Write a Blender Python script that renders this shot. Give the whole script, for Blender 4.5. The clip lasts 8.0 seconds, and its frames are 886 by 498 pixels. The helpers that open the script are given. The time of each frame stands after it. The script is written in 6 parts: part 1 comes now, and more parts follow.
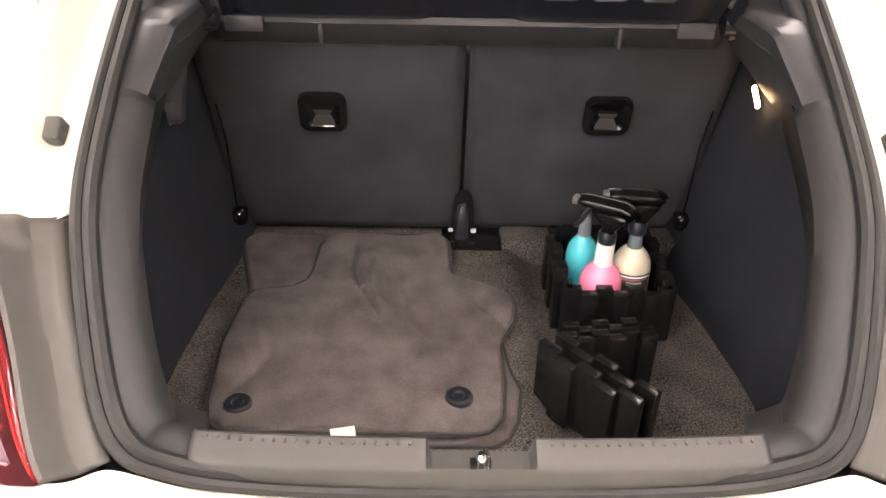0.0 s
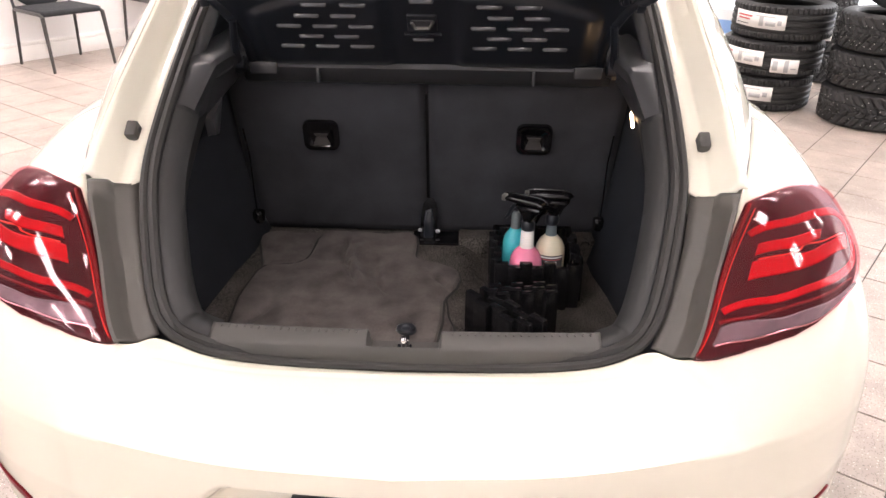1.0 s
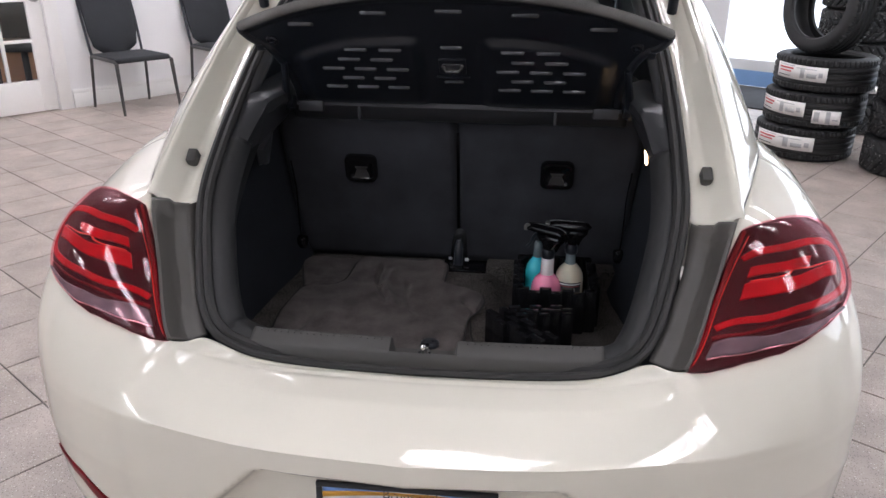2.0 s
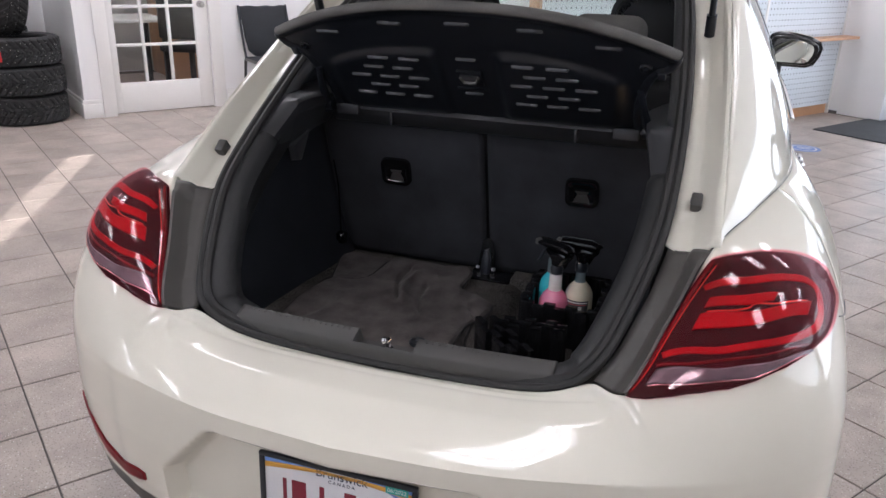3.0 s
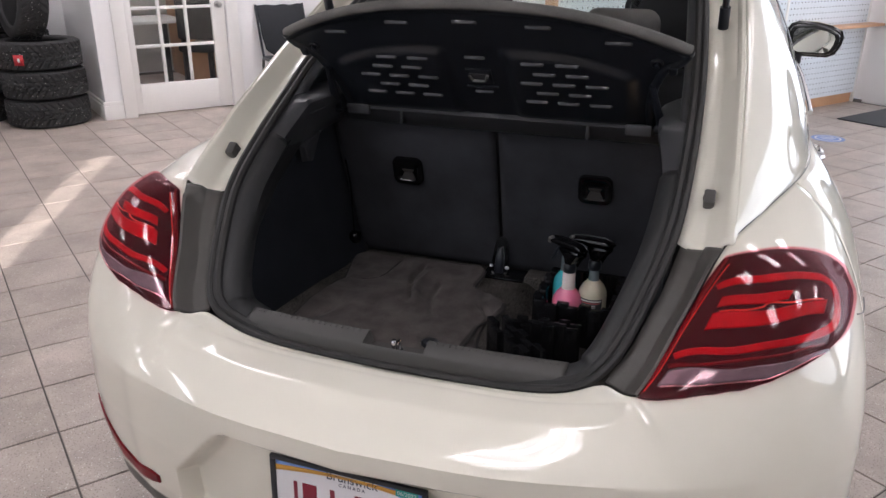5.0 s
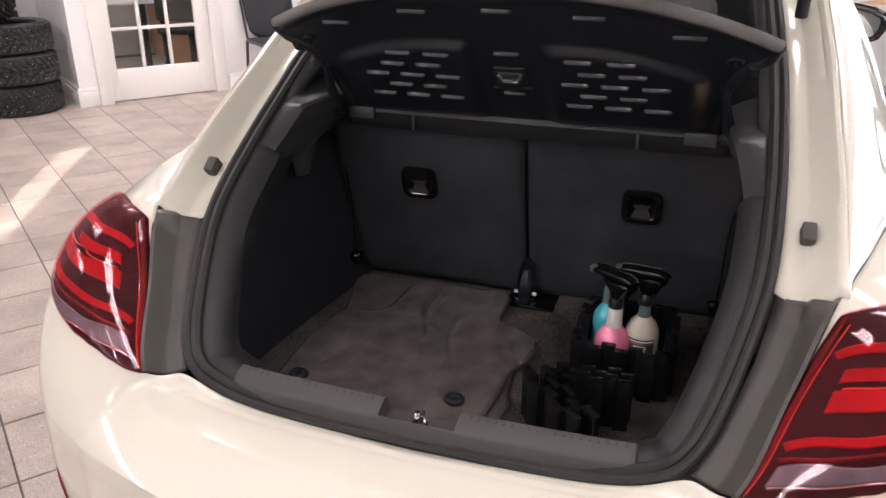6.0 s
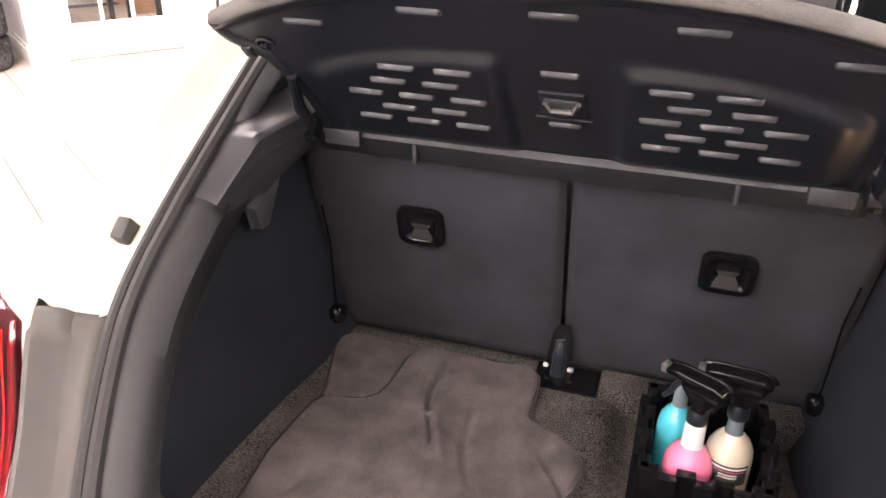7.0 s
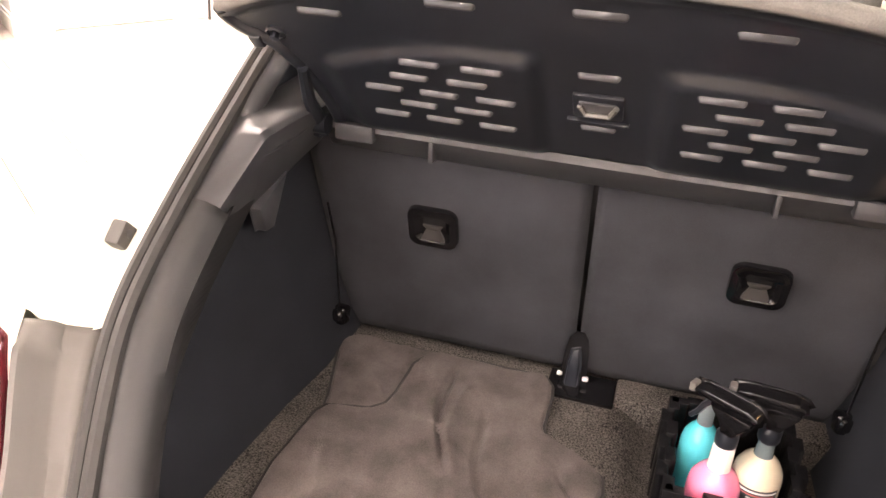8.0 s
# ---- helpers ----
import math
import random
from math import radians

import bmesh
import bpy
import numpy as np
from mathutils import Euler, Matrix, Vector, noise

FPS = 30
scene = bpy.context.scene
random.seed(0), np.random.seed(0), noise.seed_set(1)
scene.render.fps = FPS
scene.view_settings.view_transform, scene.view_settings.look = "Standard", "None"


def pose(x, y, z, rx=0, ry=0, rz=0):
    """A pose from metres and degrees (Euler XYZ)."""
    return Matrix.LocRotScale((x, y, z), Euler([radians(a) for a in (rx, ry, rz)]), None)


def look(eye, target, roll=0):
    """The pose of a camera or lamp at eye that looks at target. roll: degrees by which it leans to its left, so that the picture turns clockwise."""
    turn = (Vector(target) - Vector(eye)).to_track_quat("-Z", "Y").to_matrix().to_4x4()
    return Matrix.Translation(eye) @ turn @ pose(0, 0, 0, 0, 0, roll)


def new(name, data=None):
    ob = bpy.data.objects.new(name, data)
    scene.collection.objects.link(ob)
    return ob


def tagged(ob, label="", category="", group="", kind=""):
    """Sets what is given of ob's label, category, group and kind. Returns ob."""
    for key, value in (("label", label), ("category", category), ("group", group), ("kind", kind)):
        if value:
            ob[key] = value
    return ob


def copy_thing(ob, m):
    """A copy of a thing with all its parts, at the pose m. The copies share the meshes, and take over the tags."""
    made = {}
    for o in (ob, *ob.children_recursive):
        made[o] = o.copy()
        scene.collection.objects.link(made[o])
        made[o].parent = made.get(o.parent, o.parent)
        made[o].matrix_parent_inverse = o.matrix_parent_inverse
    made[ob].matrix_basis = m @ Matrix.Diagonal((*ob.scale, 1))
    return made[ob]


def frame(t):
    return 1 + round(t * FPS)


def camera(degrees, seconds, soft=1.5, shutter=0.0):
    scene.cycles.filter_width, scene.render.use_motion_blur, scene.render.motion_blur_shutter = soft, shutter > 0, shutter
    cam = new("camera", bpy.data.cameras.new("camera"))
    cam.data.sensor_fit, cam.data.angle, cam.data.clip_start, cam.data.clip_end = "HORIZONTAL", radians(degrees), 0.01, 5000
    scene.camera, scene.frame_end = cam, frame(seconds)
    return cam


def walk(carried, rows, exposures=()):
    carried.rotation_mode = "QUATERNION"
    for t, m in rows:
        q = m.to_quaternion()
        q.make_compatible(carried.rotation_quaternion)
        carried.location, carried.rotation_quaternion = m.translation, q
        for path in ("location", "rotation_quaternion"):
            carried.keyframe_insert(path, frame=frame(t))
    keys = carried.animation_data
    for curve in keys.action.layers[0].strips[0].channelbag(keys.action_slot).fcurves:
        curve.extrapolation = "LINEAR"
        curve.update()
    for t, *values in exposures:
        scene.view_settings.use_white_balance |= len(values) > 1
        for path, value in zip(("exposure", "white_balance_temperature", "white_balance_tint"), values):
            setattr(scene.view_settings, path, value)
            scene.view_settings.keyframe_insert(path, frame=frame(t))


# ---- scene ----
cam = camera(60.0, 8.0)
PATH = [
    (0, (-0.064, -0.419, 1.382), (-0.03, 1.287, 0.34), 1.3),
    (0.5, (0.045, -0.699, 1.397), (0.038, 1.06, 0.445), 0.8),
    (1, (0.105, -0.916, 1.428), (0.045, 0.887, 0.564), 0.6),
    (1.5, (0.095, -1.054, 1.435), (-0.001, 0.78, 0.642), 0.2),
    (1.7, (0.101, -1.073, 1.436), (-0.013, 0.768, 0.662), 0.1),
    (2.8, (0.501, -1.054, 1.434), (-0.028, 0.738, 0.72), 1.9),
    (3, (0.538, -1.053, 1.435), (-0.045, 0.721, 0.719), 1.6),
    (3.5, (0.557, -1.058, 1.445), (-0.074, 0.702, 0.734), 0.8),
    (4, (0.561, -1.06, 1.447), (-0.084, 0.698, 0.745), 0.6),
    (4.5, (0.563, -1.05, 1.446), (-0.081, 0.706, 0.739), 0.5),
    (4.7, (0.562, -1.048, 1.446), (-0.08, 0.707, 0.733), 0.4),
    (5.8, (0.442, -0.836, 1.427), (-0.163, 0.906, 0.652), 0.2),
    (6, (0.374, -0.745, 1.435), (-0.223, 0.997, 0.655), 0.2),
    (6.5, (0.256, -0.462, 1.416), (-0.31, 1.257, 0.564), 0.6),
    (7, (0.155, -0.259, 1.446), (-0.381, 1.444, 0.545), 1.1),
    (7.5, (0.074, -0.15, 1.457), (-0.447, 1.55, 0.541), 1.1),
    (8, (0.083, -0.189, 1.45), (-0.409, 1.498, 0.497), 2.7),
]
EXPOSURES = [(0, 3.65, 7250, 16), (0.5, 3.3, 7250, 18), (1.0, 2.7, 6800, 16), (1.5, 1.9, 6100, 12.5), (3.0, 1.6, 5950, 12), (4.7, 1.55, 6050, 13), (5.8, 1.88, 6500, 15), (6.0, 2.05, 6550, 16),
             (6.5, 3.0, 6900, 20), (7.0, 3.7, 7000, 20), (7.5, 4.0, 7300, 19), (8.0, 4.15, 7700, 20)]
walk(cam, [(t, look(eye, target, roll)) for t, eye, target, roll in PATH], EXPOSURES)

# ---- light ----
world = bpy.data.worlds.new("world")
scene.world = world
world.use_nodes = True
wnt = world.node_tree
sky = wnt.nodes.new("ShaderNodeTexSky")
sky.sky_type = "NISHITA"
sky.sun_disc = False
SUN_ELEV, SUN_AZ = 13.7, 151.7  # degrees; the azimuth runs clockwise from +y
sky.sun_elevation, sky.sun_rotation = radians(SUN_ELEV), radians(SUN_AZ)
wnt.links.new(sky.outputs[0], wnt.nodes["Background"].inputs[0])
wnt.nodes["Background"].inputs[1].default_value = 0.05

sun_data = bpy.data.lights.new("sun", "SUN")
sun_data.energy, sun_data.angle, sun_data.color = 5.0, radians(0.35), (1.0, 0.93, 0.82)
sun = new("sun", sun_data)
sun_from = Vector((math.sin(radians(SUN_AZ)) * math.cos(radians(SUN_ELEV)), math.cos(radians(SUN_AZ)) * math.cos(radians(SUN_ELEV)), math.sin(radians(SUN_ELEV))))
sun.matrix_world = look(sun_from * 20, (0, 0, 0))

# the room's frame: a runs along the office wall, b towards it
ROOM = radians(54.0)
RU, RN = Vector((math.cos(ROOM), math.sin(ROOM), 0)), Vector((-math.sin(ROOM), math.cos(ROOM), 0))


def room(a, b, z=0.0):
    return RU * a + RN * b + Vector((0, 0, z))


ROOM_TURN = Matrix.Rotation(ROOM, 4, "Z")


def area_light(name, a, b, z, wide, high, towards, watts, tint):
    d = bpy.data.lights.new(name, "AREA")
    d.shape, d.size, d.size_y, d.energy, d.color = "RECTANGLE", wide, high, watts, tint
    ob = new(name, d)
    ob.matrix_world = look(room(a, b, z), room(*towards))
    return ob


# ---- materials ----
def mat(name, base, rough=0.5, metal=0.0, coat=0.0, vary=0.06, grain=None, bump=0.0, scale=200.0, big=6.0, spec=0.5, sheen=0.0):
    """A Principled material with colour variation at two scales and fine relief."""
    m = bpy.data.materials.new(name)
    m.use_nodes = True
    nt = m.node_tree
    p = nt.nodes["Principled BSDF"]
    p.inputs["Roughness"].default_value, p.inputs["Metallic"].default_value = rough, metal
    p.inputs["Coat Weight"].default_value = coat
    p.inputs["Coat Roughness"].default_value = 0.03
    p.inputs["Specular IOR Level"].default_value = spec
    p.inputs["Sheen Weight"].default_value = sheen
    co = nt.nodes.new("ShaderNodeTexCoord")
    n1, n2 = nt.nodes.new("ShaderNodeTexNoise"), nt.nodes.new("ShaderNodeTexNoise")
    n1.inputs["Scale"].default_value, n2.inputs["Scale"].default_value = big, scale
    n1.inputs["Detail"].default_value, n2.inputs["Detail"].default_value = 5, 3
    for n in (n1, n2):
        nt.links.new(co.outputs["Object"], n.inputs["Vector"])
    add = nt.nodes.new("ShaderNodeMath")
    add.operation = "MULTIPLY_ADD"
    add.inputs[1].default_value = grain if grain is not None else 0.5
    nt.links.new(n2.outputs["Fac"], add.inputs[0])
    nt.links.new(n1.outputs["Fac"], add.inputs[2])
    ramp = nt.nodes.new("ShaderNodeMapRange")
    k = grain if grain is not None else 0.5
    ramp.inputs["From Min"].default_value, ramp.inputs["From Max"].default_value = 0.3 + 0.3 * k, 0.7 + 0.7 * k
    ramp.inputs["To Min"].default_value, ramp.inputs["To Max"].default_value = 1 - vary, 1 + vary
    nt.links.new(add.outputs[0], ramp.inputs["Value"])
    mul = nt.nodes.new("ShaderNodeVectorMath")
    mul.operation = "SCALE"
    mul.inputs[0].default_value = base
    nt.links.new(ramp.outputs[0], mul.inputs["Scale"])
    nt.links.new(mul.outputs[0], p.inputs["Base Color"])
    rr = nt.nodes.new("ShaderNodeMapRange")
    rr.inputs["To Min"].default_value, rr.inputs["To Max"].default_value = max(0.0, rough * 0.85), min(1.0, rough * 1.15)
    nt.links.new(n1.outputs["Fac"], rr.inputs["Value"])
    nt.links.new(rr.outputs[0], p.inputs["Roughness"])
    if bump:
        b = nt.nodes.new("ShaderNodeBump")
        b.inputs["Strength"].default_value, b.inputs["Distance"].default_value = bump, 0.002
        nt.links.new(n2.outputs["Fac"], b.inputs["Height"])
        nt.links.new(b.outputs[0], p.inputs["Normal"])
    return m


def glass(name, tint=(1, 1, 1), rough=0.0, ior=1.45):
    m = bpy.data.materials.new(name)
    m.use_nodes = True
    p = m.node_tree.nodes["Principled BSDF"]
    p.inputs["Base Color"].default_value = (*tint, 1)
    p.inputs["Transmission Weight"].default_value = 1.0
    p.inputs["Roughness"].default_value, p.inputs["IOR"].default_value = rough, ior
    return m


def glow(name, colour, power):
    m = bpy.data.materials.new(name)
    m.use_nodes = True
    p = m.node_tree.nodes["Principled BSDF"]
    p.inputs["Base Color"].default_value = (*colour, 1)
    p.inputs["Emission Color"].default_value, p.inputs["Emission Strength"].default_value = (*colour, 1), power
    return m


PAINT = mat("white_car_paint", (0.725, 0.70, 0.605), 0.55, coat=1.0, vary=0.008, scale=900, big=3, spec=0.1)
PAINT.node_tree.nodes["Principled BSDF"].inputs["Coat Roughness"].default_value = 0.012
PAINT.node_tree.nodes["Principled BSDF"].inputs["Coat IOR"].default_value = 1.6
TRIM = mat("grained_black_trim", (0.054, 0.052, 0.049), 0.50, vary=0.10, bump=0.12, scale=900, big=9)
RIMTRIM = mat("grained_charcoal_trim", (0.023, 0.0235, 0.0245), 0.55, vary=0.10, bump=0.12, scale=900, big=9)
PIANO = mat("gloss_black_plastic", (0.006, 0.006, 0.007), 0.14, vary=0.1, scale=300, big=12)
GLOSSTRIM = mat("smooth_black_plastic", (0.0125, 0.0150, 0.0205), 0.33, vary=0.12, scale=300, big=12)
# lighter, glossier copy of the black plastic, for ridges that catch the light
SLOT = mat("lit_black_plastic", (0.020, 0.022, 0.027), 0.30, coat=0.25, vary=0.10, scale=300, big=12)
RUBBER = mat("black_seal_rubber", (0.019, 0.0185, 0.018), 0.6, vary=0.15, scale=250, big=10)
SIDELINING = mat("black_felt_lining", (0.0200, 0.0230, 0.0290), 0.95, vary=0.3, bump=0.35, scale=700, big=8, spec=0.2)
# mat binding with the shade along the mat's edge put into its colour
MATSHADE = mat("shaded_mat_binding", (0.028, 0.026, 0.026), 0.9, vary=0.2)
BAYTRIM = mat("smooth_charcoal_trim", (0.040, 0.041, 0.045), 0.36, vary=0.12, bump=0.10, scale=900, big=9)
PILLARTRIM = mat("grained_brown_grey_trim", (0.072, 0.067, 0.061), 0.44, vary=0.10, bump=0.12, scale=900, big=9)
LEGPAINT = mat("dark_grey_leg_paint", (0.045, 0.042, 0.040), 0.4, vary=0.1)
LINING = mat("charcoal_lining_cloth", (0.0370, 0.0385, 0.0450), 0.95, vary=0.42, bump=0.35, scale=700, big=8, sheen=0.04, spec=0.25)
CARPET = mat("dark_grey_needle_carpet", (0.084, 0.077, 0.070), 0.97, vary=1.35, grain=3.0, bump=1.0, scale=330, big=14, spec=0.2)
VELOUR = mat("grey_velour", (0.098, 0.085, 0.081), 0.95, vary=0.60, bump=0.5, scale=420, big=16, sheen=0.06, spec=0.3)
CRATE = mat("black_moulded_plastic", (0.008, 0.008, 0.009), 0.24, vary=0.15, bump=0.05, scale=400, big=14)
CHROME = mat("chrome", (0.78, 0.78, 0.80), 0.10, metal=1.0, vary=0.03)
STEEL = mat("dull_steel", (0.45, 0.44, 0.42), 0.35, metal=1.0, vary=0.12)
# grey beige for the unseen walls, dark so they bounce little light
BACKWALL = mat("dark_unseen_wall_paint", (0.26, 0.25, 0.245), 0.8, vary=0.06, bump=0.08, scale=120, big=1.3)
WALL = mat("white_wall_paint", (0.86, 0.85, 0.845), 0.75, vary=0.025, bump=0.08, scale=120, big=1.3)
WOODTRIM = mat("white_gloss_woodwork", (0.85, 0.835, 0.81), 0.4, vary=0.03, scale=80, big=2.5)
CEIL = mat("pale_grey_ceiling_tile", (0.48, 0.47, 0.455), 0.9, vary=0.05, bump=0.4, scale=160, big=1.5)
GROUT = mat("dark_grout", (0.085, 0.074, 0.066), 0.9, vary=0.25, scale=150, big=3, bump=0.4)
WOOD = mat("orange_maple_wood", (0.55, 0.30, 0.16), 0.45, vary=0.18, scale=60, big=4)
TYRE = mat("black_tyre_rubber", (0.014, 0.014, 0.0145), 0.58, vary=0.2, bump=0.2, scale=160, big=9)
SEATCLOTH = mat("black_leatherette", (0.016, 0.016, 0.018), 0.48, vary=0.15, bump=0.2, scale=500, big=9)
GREYCLOTH = mat("grey_headrest_cloth", (0.135, 0.132, 0.124), 0.9, vary=0.35, bump=0.3, scale=500, big=9)
LAMPRED = mat("ruby_lamp_plastic", (0.42, 0.0018, 0.010), 0.45, vary=0.22, scale=160, big=14, spec=0.1)
LAMPDARK = mat("smoked_red_lamp_plastic", (0.040, 0.0012, 0.0060), 0.5, vary=0.30, scale=60, big=16, spec=0.1)
LAMPDEEP = mat("deep_red_lamp_plastic", (0.15, 0.0012, 0.006), 0.40, vary=0.20, scale=120, big=14, spec=0.2)
LAMPLINE = mat("bright_red_lamp_plastic", (0.75, 0.03, 0.012), 0.3, vary=0.1)
LAMPCLEAR = mat("clear_reverse_lamp_plastic", (0.19, 0.26, 0.275), 0.22, vary=0.30, scale=130, big=20, metal=0.35)
PLATEWHITE = mat("white_plate_enamel", (0.74, 0.74, 0.76), 0.35, vary=0.03, big=12)
GREY = mat("grey_painted_steel", (0.17, 0.165, 0.155), 0.4, vary=0.08, metal=0.3)
MESHCLOTH = mat("black_mesh_cloth", (0.022, 0.024, 0.028), 0.85, vary=0.4, grain=1.2, bump=0.6, scale=420, big=10)
PAPER = mat("white_paper_label", (0.78, 0.76, 0.74), 0.6, vary=0.03, big=20)
# dark print and joints, and the painted shade of small hollows
INKSHADE = mat("dark_print_and_shade", (0.05, 0.05, 0.055), 0.6, vary=0.1)
REDINK = mat("red_print", (0.58, 0.10, 0.11), 0.5, vary=0.1)


# ---- building helpers ----
def part(name, bm, material, parent=None, label="", smooth=True):
    me = bpy.data.meshes.new(name)
    bm.normal_update()
    bm.to_mesh(me)
    bm.free()
    return finish(name, me, material, parent, label, smooth)


def finish(name, me, material, parent, label="", smooth=True):
    if smooth:
        me.shade_smooth()
        me.set_sharp_from_angle(angle=radians(38))
    for one in material if isinstance(material, (list, tuple)) else (material,):
        me.materials.append(one)
    ob = new(name, me)
    if parent is not None:
        ob.parent = parent
    if label:
        tagged(ob, label)
    return ob


def thing(name, label, category, group="", kind="", at=(0, 0, 0)):
    ob = new(name)
    ob.empty_display_size = 0.05
    ob.location = at
    return tagged(ob, label, category, group, kind)


def sheet(name, pts, material, parent=None, label="", close_u=False, close_v=False, thick=0.0, flip=False, smooth=True):
    """A grid of points pts[i][j] as one smooth mesh."""
    p = np.asarray(pts, float)
    nu, nv = p.shape[:2]
    faces = []
    for i in range(nu if close_u else nu - 1):
        for j in range(nv if close_v else nv - 1):
            q = (i * nv + j, ((i + 1) % nu) * nv + j, ((i + 1) % nu) * nv + (j + 1) % nv, i * nv + (j + 1) % nv)
            faces.append(q[::-1] if flip else q)
    me = bpy.data.meshes.new(name)
    me.from_pydata([tuple(v) for v in p.reshape(-1, 3)], [], faces)
    bm = bmesh.new()
    bm.from_mesh(me)
    bmesh.ops.remove_doubles(bm, verts=bm.verts, dist=1e-5)
    bm.to_mesh(me)
    bm.free()
    ob = finish(name, me, material, parent, label, smooth)
    if thick:
        s = ob.modifiers.new("thickness", "SOLIDIFY")
        s.thickness, s.offset = thick, -1.0
    return ob


def spline(ctrl, s):
    """Catmull-Rom through the rows of ctrl; s: positions counted in rows."""
    c = np.asarray(ctrl, float)
    c = np.vstack([2 * c[0] - c[1], c, 2 * c[-1] - c[-2]])
    s = np.clip(np.asarray(s, float), 0, len(c) - 3 - 1e-9)
    i = s.astype(int)
    f = (s - i)[..., None]
    p0, p1, p2, p3 = c[i], c[i + 1], c[i + 2], c[i + 3]
    return 0.5 * (2 * p1 + (p2 - p0) * f + (2 * p0 - 5 * p1 + 4 * p2 - p3) * f**2 + (3 * p1 - p0 - 3 * p2 + p3) * f**3)


def box(bm, lo, hi, bevel=0.0, seg=2, m=None):
    """A bevelled box from corner lo to corner hi, turned by m."""
    g = bmesh.ops.create_cube(bm, size=1.0)
    vs = g["verts"]
    lo, hi = Vector(lo), Vector(hi)
    for v in vs:
        v.co = Vector([(lo[k] + hi[k]) / 2 + v.co[k] * (hi[k] - lo[k]) for k in range(3)])
    if bevel:
        es = {e for v in vs for e in v.link_edges}
        r = bmesh.ops.bevel(bm, geom=list(es), offset=bevel, segments=seg, affect="EDGES", profile=0.5)
        vs = list({v for v in vs if v.is_valid} | set(r["verts"]))
    if m is not None:
        for v in vs:
            v.co = m @ v.co
    return vs


def boxed(name, lo, hi, material, parent=None, label="", bevel=0.004, seg=2, m=None):
    bm = bmesh.new()
    box(bm, lo, hi, bevel, seg, m)
    return part(name, bm, material, parent, label)


def lathe(bm, profile, n=32, m=None):
    """A turned shape: rows of (radius, height) about the z axis."""
    rings = []
    for r, z in profile:
        rings.append([bm.verts.new((m or Matrix()) @ Vector((r * math.cos(2 * math.pi * k / n), r * math.sin(2 * math.pi * k / n), z))) for k in range(n)])
    for a, b in zip(rings, rings[1:]):
        for k in range(n):
            bm.faces.new((a[k], a[(k + 1) % n], b[(k + 1) % n], b[k]))
    if profile[0][0] > 1e-6:
        bm.faces.new(rings[0][::-1])
    if profile[-1][0] > 1e-6:
        bm.faces.new(rings[-1])


def tube(bm, path, radius, n=8, closed=False, flat=1.0):
    """A tube along the points of path."""
    path = [Vector(p) for p in path]
    rings, up = [], None
    for i, p in enumerate(path):
        a = path[i - 1] if i or closed else p
        b = path[(i + 1) % len(path)] if i < len(path) - 1 or closed else p
        d = (b - a).normalized()
        ref = up if up is not None else (Vector((0, 0, 1)) if abs(d.z) < 0.9 else Vector((1, 0, 0)))
        x = d.cross(ref).normalized()
        y = x.cross(d).normalized()
        up = y
        r = radius[i] if isinstance(radius, (list, tuple)) else radius
        rings.append([bm.verts.new(p + x * r * math.cos(2 * math.pi * k / n) + y * r * flat * math.sin(2 * math.pi * k / n)) for k in range(n)])
    for i in range(len(rings) if closed else len(rings) - 1):
        a, b = rings[i], rings[(i + 1) % len(rings)]
        for k in range(n):
            bm.faces.new((a[k], a[(k + 1) % n], b[(k + 1) % n], b[k]))
    if not closed:
        bm.faces.new(rings[0][::-1])
        bm.faces.new(rings[-1])


def extrude_outline(bm, outline, depth, m=None, bevel=0.0):
    """A flat outline of (x, y) points given a depth along z."""
    vs = [bm.verts.new((x, y, 0)) for x, y in outline]
    f = bm.faces.new(vs)
    r = bmesh.ops.extrude_face_region(bm, geom=[f])
    up = [g for g in r["geom"] if isinstance(g, bmesh.types.BMVert)]
    bmesh.ops.translate(bm, verts=up, vec=(0, 0, depth))
    bmesh.ops.reverse_faces(bm, faces=[f])
    made = vs + up
    if bevel:
        es = {e for v in made for e in v.link_edges}
        r = bmesh.ops.bevel(bm, geom=list(es), offset=bevel, segments=2, affect="EDGES", profile=0.5)
        made = list({v for v in made if v.is_valid} | set(r["verts"]))
    if m is not None:
        for v in made:
            v.co = m @ v.co
    return made


def rounded(w, h, r, n=5):
    """The outline of a rounded rectangle about the origin."""
    out = []
    for cx, cy, a0 in ((w / 2 - r, h / 2 - r, 0), (-w / 2 + r, h / 2 - r, 90), (-w / 2 + r, -h / 2 + r, 180), (w / 2 - r, -h / 2 + r, 270)):
        for k in range(n + 1):
            a = radians(a0 + 90 * k / n)
            out.append((cx + r * math.cos(a), cy + r * math.sin(a)))
    return out

# ---- the car: shell ----
car = thing("car", "white rounded two-door hatchback with its tailgate raised", "car")

# upper and lower edge of the rear quarter, from the middle of the back round to the side
EDGE_IN = [(0, 0.203, 0.650), (0.27, 0.203, 0.656), (0.42, 0.190, 0.688), (0.486, 0.166, 0.717), (0.545, 0.28, 0.825), (0.598, 0.392, 0.93),
           (0.666, 0.58, 0.953), (0.748, 0.85, 0.962), (0.79, 1.15, 0.94), (0.802, 1.5, 0.928)]
EDGE_OUT = [(0, -0.035, 0.619), (0.27, -0.012, 0.618), (0.5, 0.048, 0.614), (0.58, 0.08, 0.612), (0.70, 0.14, 0.61), (0.80, 0.225, 0.605),
            (0.872, 0.34, 0.60), (0.904, 0.56, 0.60), (0.905, 0.87, 0.70), (0.895, 1.3, 0.56)]
